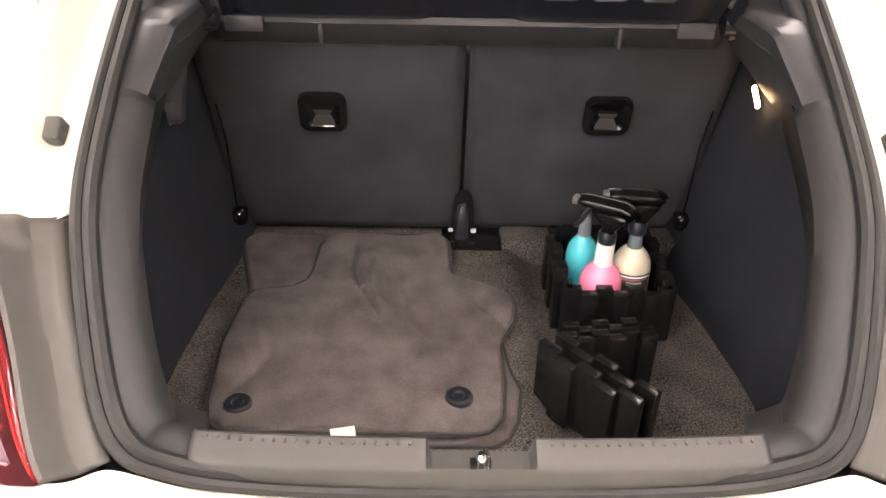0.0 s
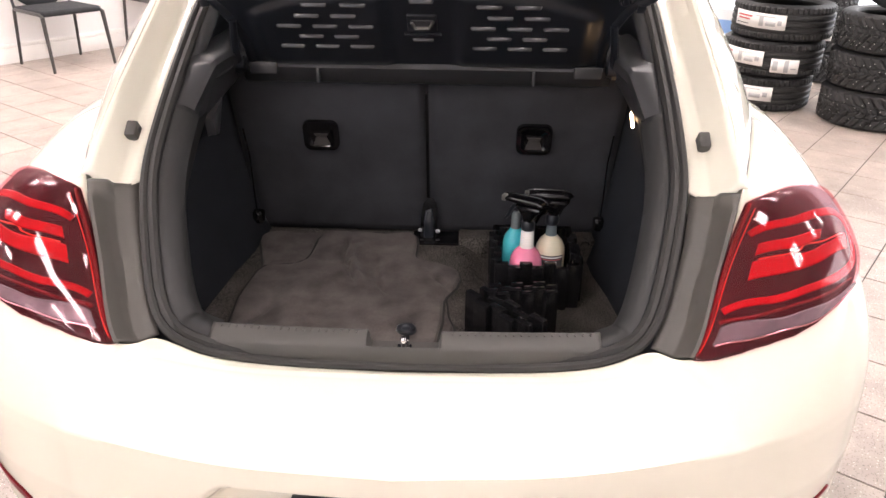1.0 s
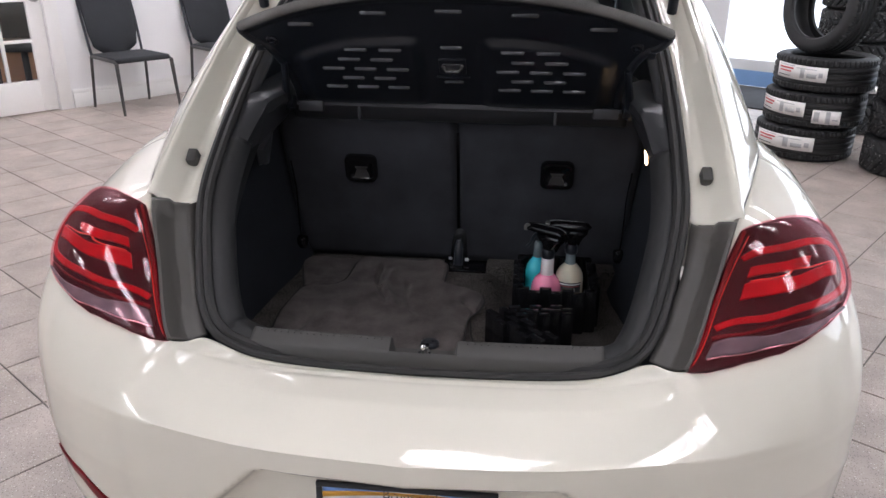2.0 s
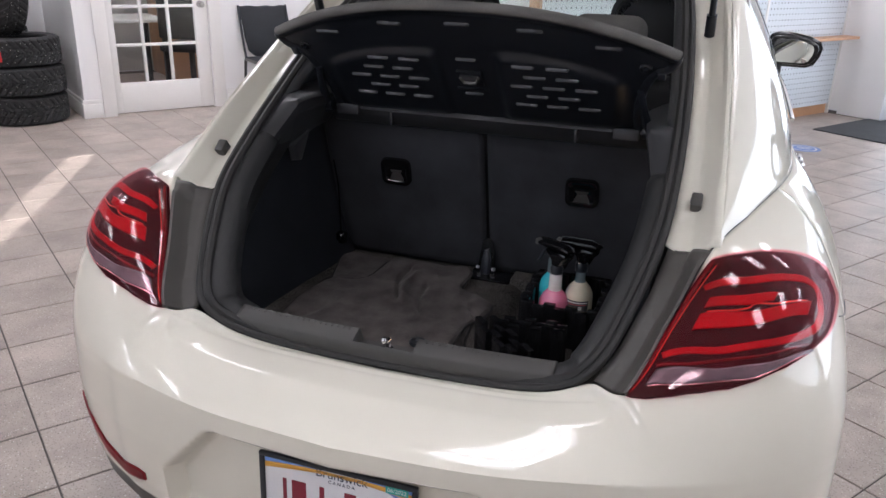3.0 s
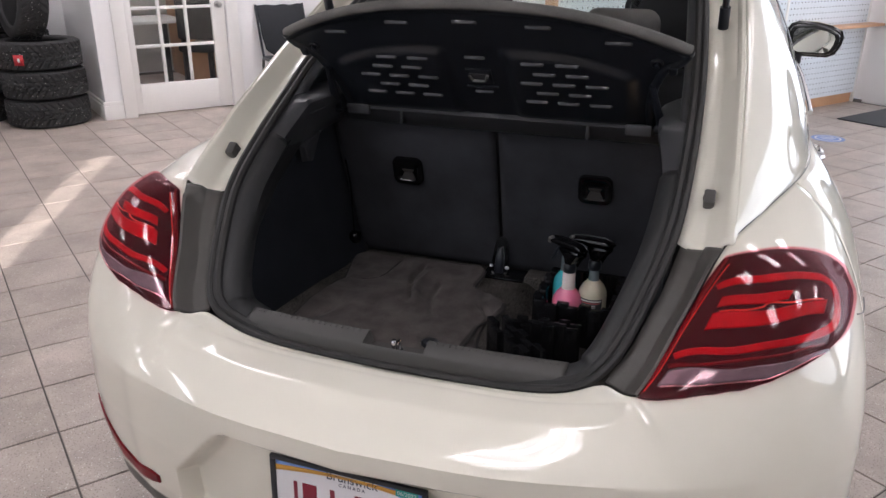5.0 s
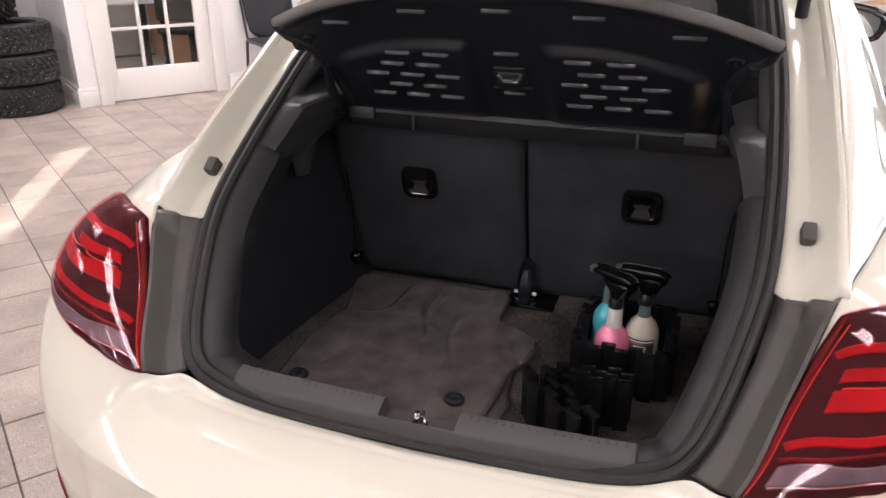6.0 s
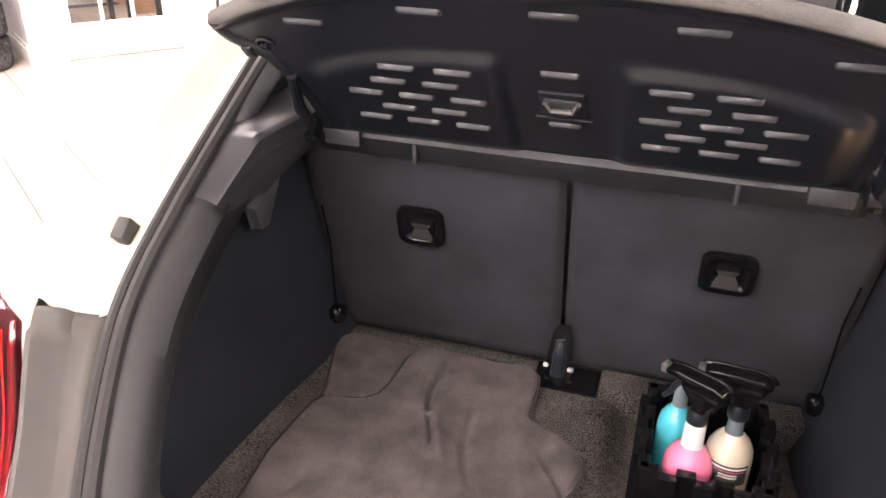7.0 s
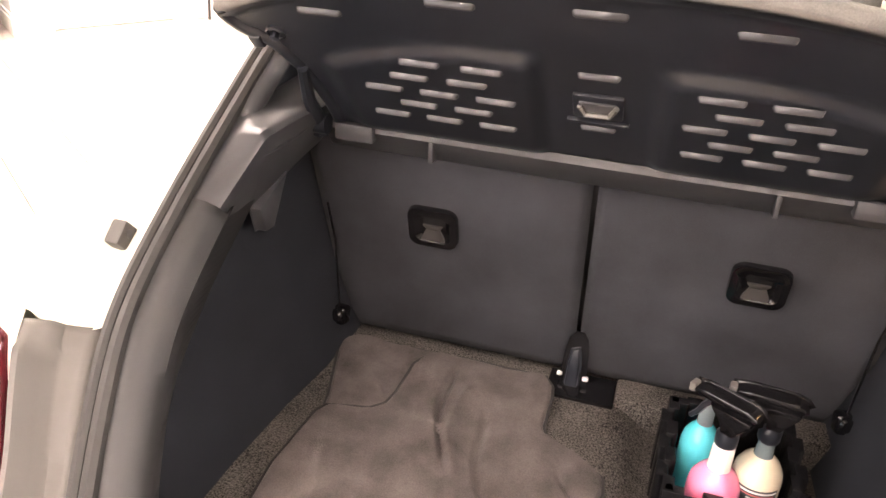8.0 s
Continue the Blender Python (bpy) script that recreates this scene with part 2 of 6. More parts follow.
FULL = [(0.26,), (0.26,), (0.30,), (0.42,), (0.70,), (0.85,), (0.9,), (0.9,), (0.9,), (0.9,)]


def smooth(a, b, x):
    x = np.clip((x - a) / (b - a), 0, 1)
    return x * x * (3 - 2 * x)


def quarter(s, t, off=0.0):
    """A point of the rear quarter: s runs 0..9 from the middle to the side, t 0..1 from the upper edge to the lower."""
    s, t = np.broadcast_arrays(np.asarray(s, float), np.asarray(t, float))

    def at(s, t):
        i, c, f = spline(EDGE_IN, s), spline(EDGE_OUT, s), spline(FULL, s)
        k = np.concatenate([c[..., :2], i[..., 2:]], -1)
        k = (i + c) / 2 + (k - (i + c) / 2) * f
        th = (t * math.pi / 2)[..., None]
        p = (i + c - k) + (k - c) * np.cos(th) + (k - i) * np.sin(th)
        # straight along the foot of the lamp, and a flange up to the seal in the corner
        near = np.where((s > 2) & (s < 3), 1.0, 0.0)[..., None] * (1 - smooth(0.0, 0.6, t))[..., None]
        f2 = np.clip(s - 2, 0, 1)[..., None]
        line = np.array(EDGE_IN[2]) + (np.array(EDGE_IN[3]) - np.array(EDGE_IN[2])) * f2
        p = p + near * (line - i)
        p[..., 2] += 0.025 * np.exp(-(((s - 2.02) / 0.48) ** 2)) * (1 - smooth(0.0, 0.10, t)) + 0.005 * np.exp(-(((s - 1.0) / 0.6) ** 2)) * (1 - smooth(0.0, 0.06, t))
        # over the ledge under the tailgate: a low crown, a shallow step and a groove beside the seal
        w = 1 - smooth(2.15, 2.95, s)
        kink = 0.44 - 0.34 * smooth(1.75, 2.75, s)
        rise = 0.007 * smooth(0.0, 0.10, t) + 0.012 * np.clip(t / kink, 0, 1)
        fall = 0.019 * (1 - np.clip((t - kink) / (1 - kink), 0, 1))
        blend = smooth(kink - 0.035, kink + 0.035, t)
        groove = -0.0022 * np.exp(-(((t - 0.13) / 0.025) ** 2))
        p[..., 2] += w * (rise * (1 - blend) + fall * blend + groove)
        return p

    p = at(s, t)
    if off:
        e = 0.004
        n = np.cross(at(s + e, t) - at(s - e, t), at(s, t + e) - at(s, t - e))
        n /= np.linalg.norm(n, axis=-1, keepdims=True) + 1e-12
        n *= np.where(n[..., :1] * (p[..., :1]) + n[..., 1:2] * (p[..., 1:2] - 0.9) + 0.3 * n[..., 2:] < 0, -1, 1)
        p = p + n * off
    return p


def mirrored(p, side):
    q = np.array(p, float)
    q[..., 0] *= side
    return q


BUMPER_Z0 = 0.17


def bumper(s, d, off=0.0):
    """A point of the lower bumper: d runs 0..1 from the crease down."""
    s, d = np.broadcast_arrays(np.asarray(s, float), np.asarray(d, float))
    c = spline(EDGE_OUT, s)
    c2 = spline(EDGE_OUT, s + 0.02) - spline(EDGE_OUT, s - 0.02)
    n = np.stack([c2[..., 1], -c2[..., 0]], -1)
    n /= np.linalg.norm(n, axis=-1, keepdims=True) + 1e-9
    inset = np.interp(d, [0, 0.06, 0.3, 0.6, 0.8, 0.92, 1.0], [0, -0.002, -0.004, 0.006, 0.022, 0.05, 0.10]) - off
    z = c[..., 2] + (BUMPER_Z0 - c[..., 2]) * d
    # the bay of the number plate
    x = c[..., 0]
    half = 0.272 + 0.96 * np.clip(0.575 - z, 0, 0.15)
    bay = smooth(0.0, 0.026, half - np.abs(x)) * smooth(0.0, 0.018, 0.578 - z) * smooth(0.0, 0.05, z - 0.30)
    inset = inset + 0.042 * bay
    xy = c[..., :2] - n * inset[..., None]
    return np.concatenate([xy, z[..., None]], -1)


# bumper skin: round the back from wing to wing, over the crease and down to the black valance
sl = np.concatenate([np.linspace(0, 3, 100), np.linspace(3.05, 6.75, 64)])
dl = np.linspace(0, 0.68, 56)
half_skin = np.concatenate([quarter(sl[:, None], np.linspace(0, 1, 41)[None, :]), bumper(sl[:, None], dl[None, 1:])], 1)
sheet("rear_bumper", np.concatenate([mirrored(half_skin[:0:-1], -1), half_skin]), PAINT, car, "glossy white bumper skin", thick=0.003, flip=True)
low = bumper(sl[:, None], np.linspace(0.672, 1, 14)[None, :], -0.003)
sheet("bumper_valance", np.concatenate([mirrored(low[:0:-1], -1), low]), TRIM, car, "grained black lower valance", thick=0.003, flip=True)
for side in (1, -1):
    q = mirrored(quarter(np.linspace(6.75, 9, 40)[:, None], np.linspace(0, 1, 25)[None, :]), side)
    sheet("rear_wing", q, PAINT, car, flip=side > 0, thick=0.003)
    # joint between wing and bumper
    bm = bmesh.new()
    tube(bm, [tuple(p) for p in mirrored(quarter(np.linspace(6.38, 7.3, 30), np.linspace(0.60, 0.74, 30), 0.0004), side)], 0.0013, 5)
    part("wing_joint", bm, INKSHADE, car)
    bm = bmesh.new()
    tube(bm, [tuple(mirrored(spline(EDGE_IN, u) + np.array([0.0012, 0, 0.0010]), side)) for u in np.linspace(5.08, 8.3, 50)], 0.0017, 5)
    part("quarter_joint", bm, INKSHADE, car)

# the slope on which the tailgate closes: height over y
SLOPE = [(0.10, 0.62), (0.191, 0.723), (0.42, 0.918), (0.56, 1.003), (0.90, 1.20), (1.25, 1.37), (1.6, 1.455)]


def slope(y):
    return np.interp(y, [p[0] for p in SLOPE], [p[1] for p in SLOPE])


def seal_x(y):
    return np.interp(y, [0.19, 0.245, 0.35, 0.44, 0.55, 0.7, 0.9, 1.2, 1.4], [0.415, 0.452, 0.491, 0.512, 0.520, 0.520, 0.512, 0.482, 0.45])


def gutter_x(y):
    return np.interp(y, [0.38, 0.6, 0.88, 1.22, 1.5], [0.606, 0.602, 0.592, 0.570, 0.55])


SIDE_TOP = [(0.609, 0.385, 0.922), (0.6075, 0.60, 1.050), (0.597, 0.88, 1.200), (0.577, 1.20, 1.357), (0.57, 1.5, 1.45), (0.57, 2.0, 1.485), (0.56, 2.5, 1.44), (0.60, 3.0, 1.20), (0.66, 3.3, 1.0)]

# painted channels beside the opening
for side in (1, -1):
    rows = []
    for y in np.linspace(0.398, 1.40, 60):
        row = []
        for g, up in ((0.0, -0.012), (0.29, -0.018), (0.48, -0.022), (0.58, -0.018), (0.67, -0.006), (0.87, None), (0.91, None), (0.96, None), (1.02, None), (1.07, None)):
            # the foot ends level with the top of the lamp panel
            ye = y + 0.034 * (1 - min(g, 1)) * float(smooth(0.60, 0.398, y))
            xs, xg, z = seal_x(ye) - 0.004, gutter_x(ye), float(slope(ye))
            hg = float(np.interp(ye, [p[1] for p in SIDE_TOP], [p[2] for p in SIDE_TOP])) - z + 0.002
            if up is None:
                up = hg - {0.87: 0.012, 0.91: 0.004, 0.96: 0.0, 1.02: 0.0, 1.07: 0.004}[g]
            row.append((xs + (xg - xs) * g, ye, z + up))
        rows.append(row)
    sheet("pillar_channel", mirrored(rows, side), PAINT, car, flip=side < 0, thick=0.003)

# the side of the cabin, from the gutter down to the wing
SIDE_LOW = [(0.602, 0.39, 0.925), (0.666, 0.58, 0.951), (0.748, 0.85, 0.960), (0.79, 1.15, 0.938), (0.802, 1.5, 0.93), (0.806, 2.0, 0.94), (0.80, 2.5, 0.94), (0.79, 3.0, 0.93), (0.78, 3.3, 0.92)]
def cabin(s, f):
    a, b = spline(SIDE_TOP, np.array(s)), spline(SIDE_LOW, np.array(s))
    p = a + (b - a) * f
    p[0] += 0.07 * float(np.linalg.norm(b - a)) * math.sin(math.pi * min(max(f, 0), 1)) ** 0.8
    return p


CARGLASS = glass("tinted_car_glass", (0.62, 0.70, 0.68))
for side in (1, -1):
    def strip(name, s0, s1, f0, f1, material, label="", n=60, m=12, thick=0.003, inset=0.0):
        rows = [[cabin(s, f) - np.array([inset, 0, 0]) for f in np.linspace(f0, f1, m)] for s in np.linspace(s0, s1, n)]
        return sheet(name, mirrored(rows, side), material, car, label, flip=side < 0, thick=thick)

    strip("quarter_panel", 0, 3.3, 0, 1, PAINT, n=50, m=17)
    strip("roof_rail", 3.3, 7.6, 0, 0.12, PAINT, m=5)
    strip("belt_panel", 3.3, 7.9, 0.80, 1, PAINT, m=6)
    strip("centre_pillar", 4.15, 4.35, 0.12, 0.80, GLOSSTRIM, n=6, inset=0.006)
    strip("side_window", 3.3, 4.15, 0.12, 0.80, CARGLASS, "tinted rear side window", n=14, thick=0.004, inset=0.008).visible_shadow = False
    strip("door_window", 4.35, 7.0, 0.12, 0.80, CARGLASS, "tinted door window", n=30, thick=0.004, inset=0.008).visible_shadow = False
    strip("front_pillar", 7.0, 7.6, 0.12, 0.80, PAINT, n=10)
    bm = bmesh.new()
    tube(bm, [mirrored(cabin(s, 0.80) + np.array([0.011, 0, 0.002]), side) for s in np.linspace(3.4, 7.6, 60)], 0.006, 14)
    part("belt_chrome", bm, CHROME, car, "chrome belt line strip")

# roof with the upper frame of the opening
rows = []
for s in np.linspace(3.4, 6.1, 40):
    a = spline(SIDE_TOP, s)
    rows.append([(a[0] * x, a[1] - (0.10 if s < 4 else 0.0) * 0, a[2] + 0.05 * (1 - x * x)) for x in np.linspace(-1, 1, 31)])
sheet("roof", rows, PAINT, car, thick=0.02)

rows = []
for s in np.linspace(6.1, 7.9, 24):
    a = spline(SIDE_TOP, s)
    rows.append([(a[0] * x, a[1], a[2] + 0.05 * (1 - x * x)) for x in np.linspace(-1, 1, 21)])
sheet("windscreen", rows, CARGLASS, car, "tinted windscreen", thick=0.004).visible_shadow = False

# ---- the car: opening, trim and luggage bay ----
def opening(k, inset=0.0, lift=0.0):
    """The edge of the opening, k 0 (middle of the sill) .. 1 (top): right half, moved inwards by inset."""
    ctrl = [(0, 0.203, 0.654), (0.17, 0.203, 0.656), (0.29, 0.203, 0.665), (0.365, 0.202, 0.684), (0.415, 0.200, 0.722), (0.452, 0.245, 0.768),
            (0.491, 0.35, 0.858), (0.512, 0.44, 0.930), (0.520, 0.56, 1.003), (0.520, 0.72, 1.096), (0.511, 0.90, 1.20), (0.482, 1.20, 1.346), (0.44, 1.34, 1.41), (0.25, 1.38, 1.44), (0, 1.39, 1.45)]
    s = np.asarray(k, float) * 14
    p = spline(ctrl, s)
    d = spline(ctrl, s + 0.05) - spline(ctrl, s - 0.05)
    mid = np.array([0, 0.75, 1.05])
    inw = mid - p
    d /= np.linalg.norm(d, axis=-1, keepdims=True)
    inw = inw - d * (inw * d).sum(-1, keepdims=True)
    # keep it in the slope: take out the part across
    nrm = np.array([0, -0.64, 0.77])
    inw = inw - (inw * nrm).sum(-1, keepdims=True) * nrm
    inw /= np.linalg.norm(inw, axis=-1, keepdims=True)
    return p + inw * inset + nrm * lift


k = np.linspace(0, 1, 121)


def ring(inset, lift):
    r = opening(k, inset, lift)
    return list(np.concatenate([r, mirrored(r[-2:0:-1], -1)]))


bm = bmesh.new()
tube(bm, ring(0.006, 0.0), 0.0085, 8, closed=True)
seal = part("seal", bm, RUBBER, car, "black rubber tailgate seal")
bm = bmesh.new()
tube(bm, ring(0.021, -0.003), 0.0105, 8, closed=True)
part("inner_lip", bm, RUBBER, seal)

# black panels between lamp and seal
for side in (1, -1):
    rows = []
    for f in np.linspace(-0.01, 0.985, 34):
        o = quarter(np.array(3 + 2 * min(max(f, 0), 1)), np.array(0.0))
        i = np.array([np.interp(f, [0, 0.25, 0.6, 1], [0.424, 0.458, 0.495, 0.518]), np.interp(f, [0, 0.25, 0.6, 1], [0.194, 0.25, 0.335, 0.425]), np.interp(f, [0, 0.25, 0.6, 1], [0.724, 0.772, 0.846, 0.918])])
        o = o + (np.array([0, 0.10, 0.09]) * min(f, 0) if f < 0 else 0)
        up = np.array([0, -0.64, 0.77])
        top = smooth(0.86, 0.91, f)
        row = []
        for g, h in ((0, -0.016), (0, 0.004 - 0.006 * top), (0.03, 0.009 - 0.008 * top), (0.12, 0.010 - 0.007 * top), (0.17, 0.006 - 0.003 * top), (0.30 + 0.06 * top, -0.008 + 0.010 * top), (0.42, -0.018 + 0.018 * top), (0.48, -0.020 + 0.008 * top), (0.75, -0.015), (1.0, -0.010)):
            row.append(o + (i - o) * g + up * h)
        rows.append(row)
    sheet("lamp_side_panel", mirrored(rows, side), PILLARTRIM, car, "grained dark grey plastic panel", flip=side < 0, thick=0.004)

# bump stops of the tailgate
for side in (1, -1):
    m = pose(side * 0.558, 0.532, 0.972, 40, 0, 0)
    bm = bmesh.new()
    box(bm, (-0.011, -0.017, -0.01), (0.011, 0.017, 0.022), 0.004, 2, m)
    stop = part("bump_stop", bm, TRIM, car, "dark rubber bump stop")
    # dark disc drawn as the shaded hole in the stop
    bm = bmesh.new()
    lathe(bm, [(0.0, 0.0), (0.0055, 0.0), (0.0055, 0.0015), (0.0, 0.0015)], 14, m @ pose(-side * 0.0108, 0.004, 0.008, 0, -side * 90, 0))
    part("hole_shade", bm, INKSHADE, stop)

# sill cover: a sloping face, a ribbed top that falls away in the middle for the latch
rows = []
for x in np.concatenate([np.linspace(-0.346, -0.07, 40), np.linspace(-0.066, -0.058, 5), np.linspace(-0.05, 0.05, 9), np.linspace(0.058, 0.066, 5), np.linspace(0.07, 0.346, 40)]):
    r = 0.001 * (x / 0.346) ** 2
    notch = float(smooth(0.066, 0.059, abs(x)))
    row = []
    for y, z in ((0.222, 0.652), (0.212, 0.656), (0.207, 0.662), (0.2065, 0.676), (0.208, 0.692), (0.211, 0.6965), (0.217, 0.700), (0.230, 0.705), (0.246, 0.709), (0.252, 0.706), (0.256, 0.694), (0.258, 0.545)):
        if y > 0.2115 and z > 0.6:
            z = z - notch * (z - 0.680)
        row.append((x, y + 0.010 * (abs(x) / 0.346) ** 3, z + r * (1.0 if z > 0.6 else 0)))
    rows.append(row)
sill = sheet("sill_cover", rows, TRIM, car, "grained dark grey plastic sill cover", thick=0.004)
# small ribs along the top of the sill
for side in (1, -1):
    for x in np.arange(0.085, 0.335, 0.0135):
        r = 0.001 * (x / 0.346) ** 2
        dy = 0.010 * (x / 0.346) ** 3
        boxed("sill_rib", (side * x - 0.0020, 0.237 + dy, 0.701 + r), (side * x + 0.0020, 0.246 + dy, 0.7086 + r), TRIM, sill, bevel=0.001, seg=1)
bm = bmesh.new()
lathe(bm, [(0.0, 0.0), (0.0062, 0.0), (0.0066, 0.003), (0.0050, 0.006), (0.0050, 0.016), (0.0066, 0.019), (0.0066, 0.024), (0.0046, 0.028), (0.0, 0.029)], 16, pose(0.0, 0.219, 0.683, -6, 0, 0))
box(bm, (-0.013, 0.212, 0.679), (0.013, 0.242, 0.684), 0.002)
tube(bm, [(0.006, 0.224, 0.684), (0.006, 0.226, 0.703), (0.006, 0.234, 0.704), (0.006, 0.238, 0.684)], 0.0035, 8)
part("striker", bm, CHROME, car, "bright steel latch striker")

# rims beside the opening and the lining of the bay
kr = np.linspace(0.195, 0.585, 54)
for side in (1, -1):
    o, rows = opening(kr), []
    for j, kk in enumerate(kr):
        a = opening(kk, 0.026, -0.010)
        b = opening(kk, 0.034, -0.008)
        c = opening(kk, 0.058, -0.022)
        d = opening(kk, 0.066, -0.040)
        f = float(smooth(0.24, 0.40, kk))
        e = d + np.array([0.016 * f + 0.02 * (1 - f), 0.05, -0.02 * (1 - f)])
        g = np.array([max(e[0], 0.47), e[1] + 0.06, e[2] - 0.01])
        rows.append([a, b, (b + c) / 2 + np.array([0, -0.002, 0.003]), c, d, e, g])
    sheet("bay_rim", mirrored(rows, side), RIMTRIM, car, "grained dark grey plastic rim", flip=side > 0, thick=0.003)
    rows = []
    for z in np.linspace(0.485, 1.00, 20):
        row = []
        y0 = float(np.interp(z, [0.485, 0.70, 0.77, 0.86, 0.93, 1.0], [0.275, 0.285, 0.325, 0.43, 0.515, 0.60]))
        for y in np.linspace(y0, 1.03, 40):
            xf = np.interp(y, [0.27, 0.45, 0.6, 0.76, 0.88, 1.03], [0.478, 0.482, 0.478, 0.458, 0.434, 0.425])
            row.append((xf + (0.499 - xf) * float(np.interp(z, [0.485, 0.52, 0.60, 0.70, 0.88, 1.0], [0, 0.15, 0.5, 0.75, 1, 1])), y, z))
        rows.append(row)
    sheet("side_lining", mirrored(rows, side), SIDELINING, car, "black felt side lining", flip=side > 0, thick=0.004)

# upper side trims: a sloping face, a shelf behind it and a hollow side
TRIM_Y = [0.573, 0.60, 0.66, 0.692, 0.70, 0.76, 0.82, 0.90, 0.985]
for side in (1, -1):
    rows = []
    for y in np.concatenate([np.linspace(0.573, 0.686, 18), [0.690, 0.694, 0.698, 0.704], np.linspace(0.715, 0.985, 22)]):
        xs = seal_x(y) - 0.020
        zs = min(float(slope(y)) - 0.012, 1.086 + 0.05 * max(0.0, y - 0.70))
        xr, zr = np.interp(y, TRIM_Y, [0.468, 0.463, 0.448, 0.437, 0.435, 0.430, 0.426, 0.420, 0.418]), np.interp(y, TRIM_Y, [0.988, 1.000, 1.046, 1.074, 1.077, 1.079, 1.078, 1.076, 1.075])
        xl, zl = np.interp(y, TRIM_Y, [0.472, 0.474, 0.478, 0.482, 0.480, 0.470, 0.464, 0.468, 0.472]), np.interp(y, TRIM_Y, [0.982, 0.970, 0.953, 0.948, 0.950, 0.966, 0.982, 0.985, 0.985])
        low = float(smooth(0.60, 0.69, y))
        row = [(xs + 0.004, y, zs - 0.003), (xs - 0.006, y, zs), ((xs + xr) / 2, y, (zs + zr) / 2 + 0.002), (xr + 0.006, y, zr + 0.001), (xr, y, zr - 0.005),
               (xr + 0.003 * low, y, zr - 0.005 - 0.020 * low), (xr + (xl - xr) * 0.18 + 0.006 * low, y, zr + (zl - zr) * 0.42), (xr + (xl - xr) * 0.55, y, zr + (zl - zr) * 0.68), (xl, y, zl), (xl + 0.022, y, zl - 0.006)]
        rows.append(row)
    trim = sheet("pillar_trim", mirrored(rows, side), BAYTRIM, car, "moulded charcoal plastic pillar trim", flip=side > 0, thick=0.003)
    # padded roll along the rear side window, and the panel behind it
    bm = bmesh.new()
    roll = [(seal_x(y) - 0.030, y + 0.006, float(slope(y)) - 0.018) for y in (0.712, 0.725, 0.76, 0.85, 1.0, 1.2, 1.33)]
    tube(bm, [(side * x, y, z) for x, y, z in roll], [0.006, 0.013, 0.017, 0.018, 0.018, 0.017, 0.014], 12)
    part("window_pillar_roll", bm, BAYTRIM, car, "rounded black pillar cover")
    rows = []
    for y in np.linspace(0.70, 1.38, 20):
        xs, zs = seal_x(y) - 0.016, float(slope(y)) - 0.016
        rows.append([(xs, y, zs), (xs + 0.004, y + 0.02, zs + (1.08 - zs) * 0.4), (xs + 0.006, y + 0.03, min(zs, 1.08))])
    sheet("window_pillar_cover", mirrored(rows, side), GLOSSTRIM, car, flip=side > 0, thick=0.003)
    # lip under the ridge, its groove's shade as a dark tube, a tab below
    lip = [(side * 0.440, 0.690, 1.046), (side * 0.436, 0.73, 1.046), (side * 0.432, 0.78, 1.048), (side * 0.430, 0.815, 1.051)]
    bm = bmesh.new()
    tube(bm, lip, [0.002, 0.004, 0.004, 0.002], 8)
    part("trim_lip", bm, BAYTRIM, trim)
    bm = bmesh.new()
    tube(bm, [(x, y, z + 0.005) for x, y, z in lip], [0.001, 0.0025, 0.0025, 0.001], 8)
    part("groove_shade", bm, INKSHADE, trim)
    if side < 0:
        bm = bmesh.new()
        extrude_outline(bm, [(0.700, 0.956), (0.789, 0.984), (0.738, 0.910), (0.712, 0.914)], 0.018, Matrix(((0, 0, -side, side * 0.474), (1, 0, 0, 0), (0, 1, 0, 0), (0, 0, 0, 1))), bevel=0.003)
        bmesh.ops.recalc_face_normals(bm, faces=bm.faces)
        part("trim_tab", bm, BAYTRIM, trim)
        # slot of the load cover, its shaded hollow put in as a dark block
        bm = bmesh.new()
        box(bm, (-0.004, -0.008, -0.016), (0.004, 0.008, 0.016), 0.003, 2, pose(side * 0.476, 0.655, 0.948, 25, 0, 0))
        part("slot_shade", bm, INKSHADE, trim)

# lamp in the right-hand lining
bm = bmesh.new()
box(bm, (-0.003, -0.0045, -0.021), (0.003, 0.0045, 0.021), 0.002, 2, pose(0.474, 0.795, 0.944, -55, 0, 0))
part("bay_lamp", bm, glow("bay_lamp_lens", (1.0, 0.66, 0.36), 4.5), car, "small glowing warm courtesy lamp")

# floor of the bay, lower under the crates
def bay_z(x):
    return 0.548 - 0.045 * float(smooth(0.085, 0.165, x))


rows = []
for x in np.linspace(-0.50, 0.50, 41):
    rows.append([(x, y, bay_z(x) + 0.0015 * noise.noise((x * 9, y * 9, 0))) for y in np.linspace(0.262, 1.04, 33)])
sheet("bay_floor", rows, CARPET, car, "dark grey flecked needle carpet", thick=-0.012, flip=True)
# raised carpet flap behind the load
boxed("carpet_flap", (0.085, 0.955, 0.500), (0.46, 1.022, 0.564), CARPET, car, bevel=0.006)

# ---- rear seats ----
def seat_y(z):
    return 1.030 - 0.262 * (z - 0.555)


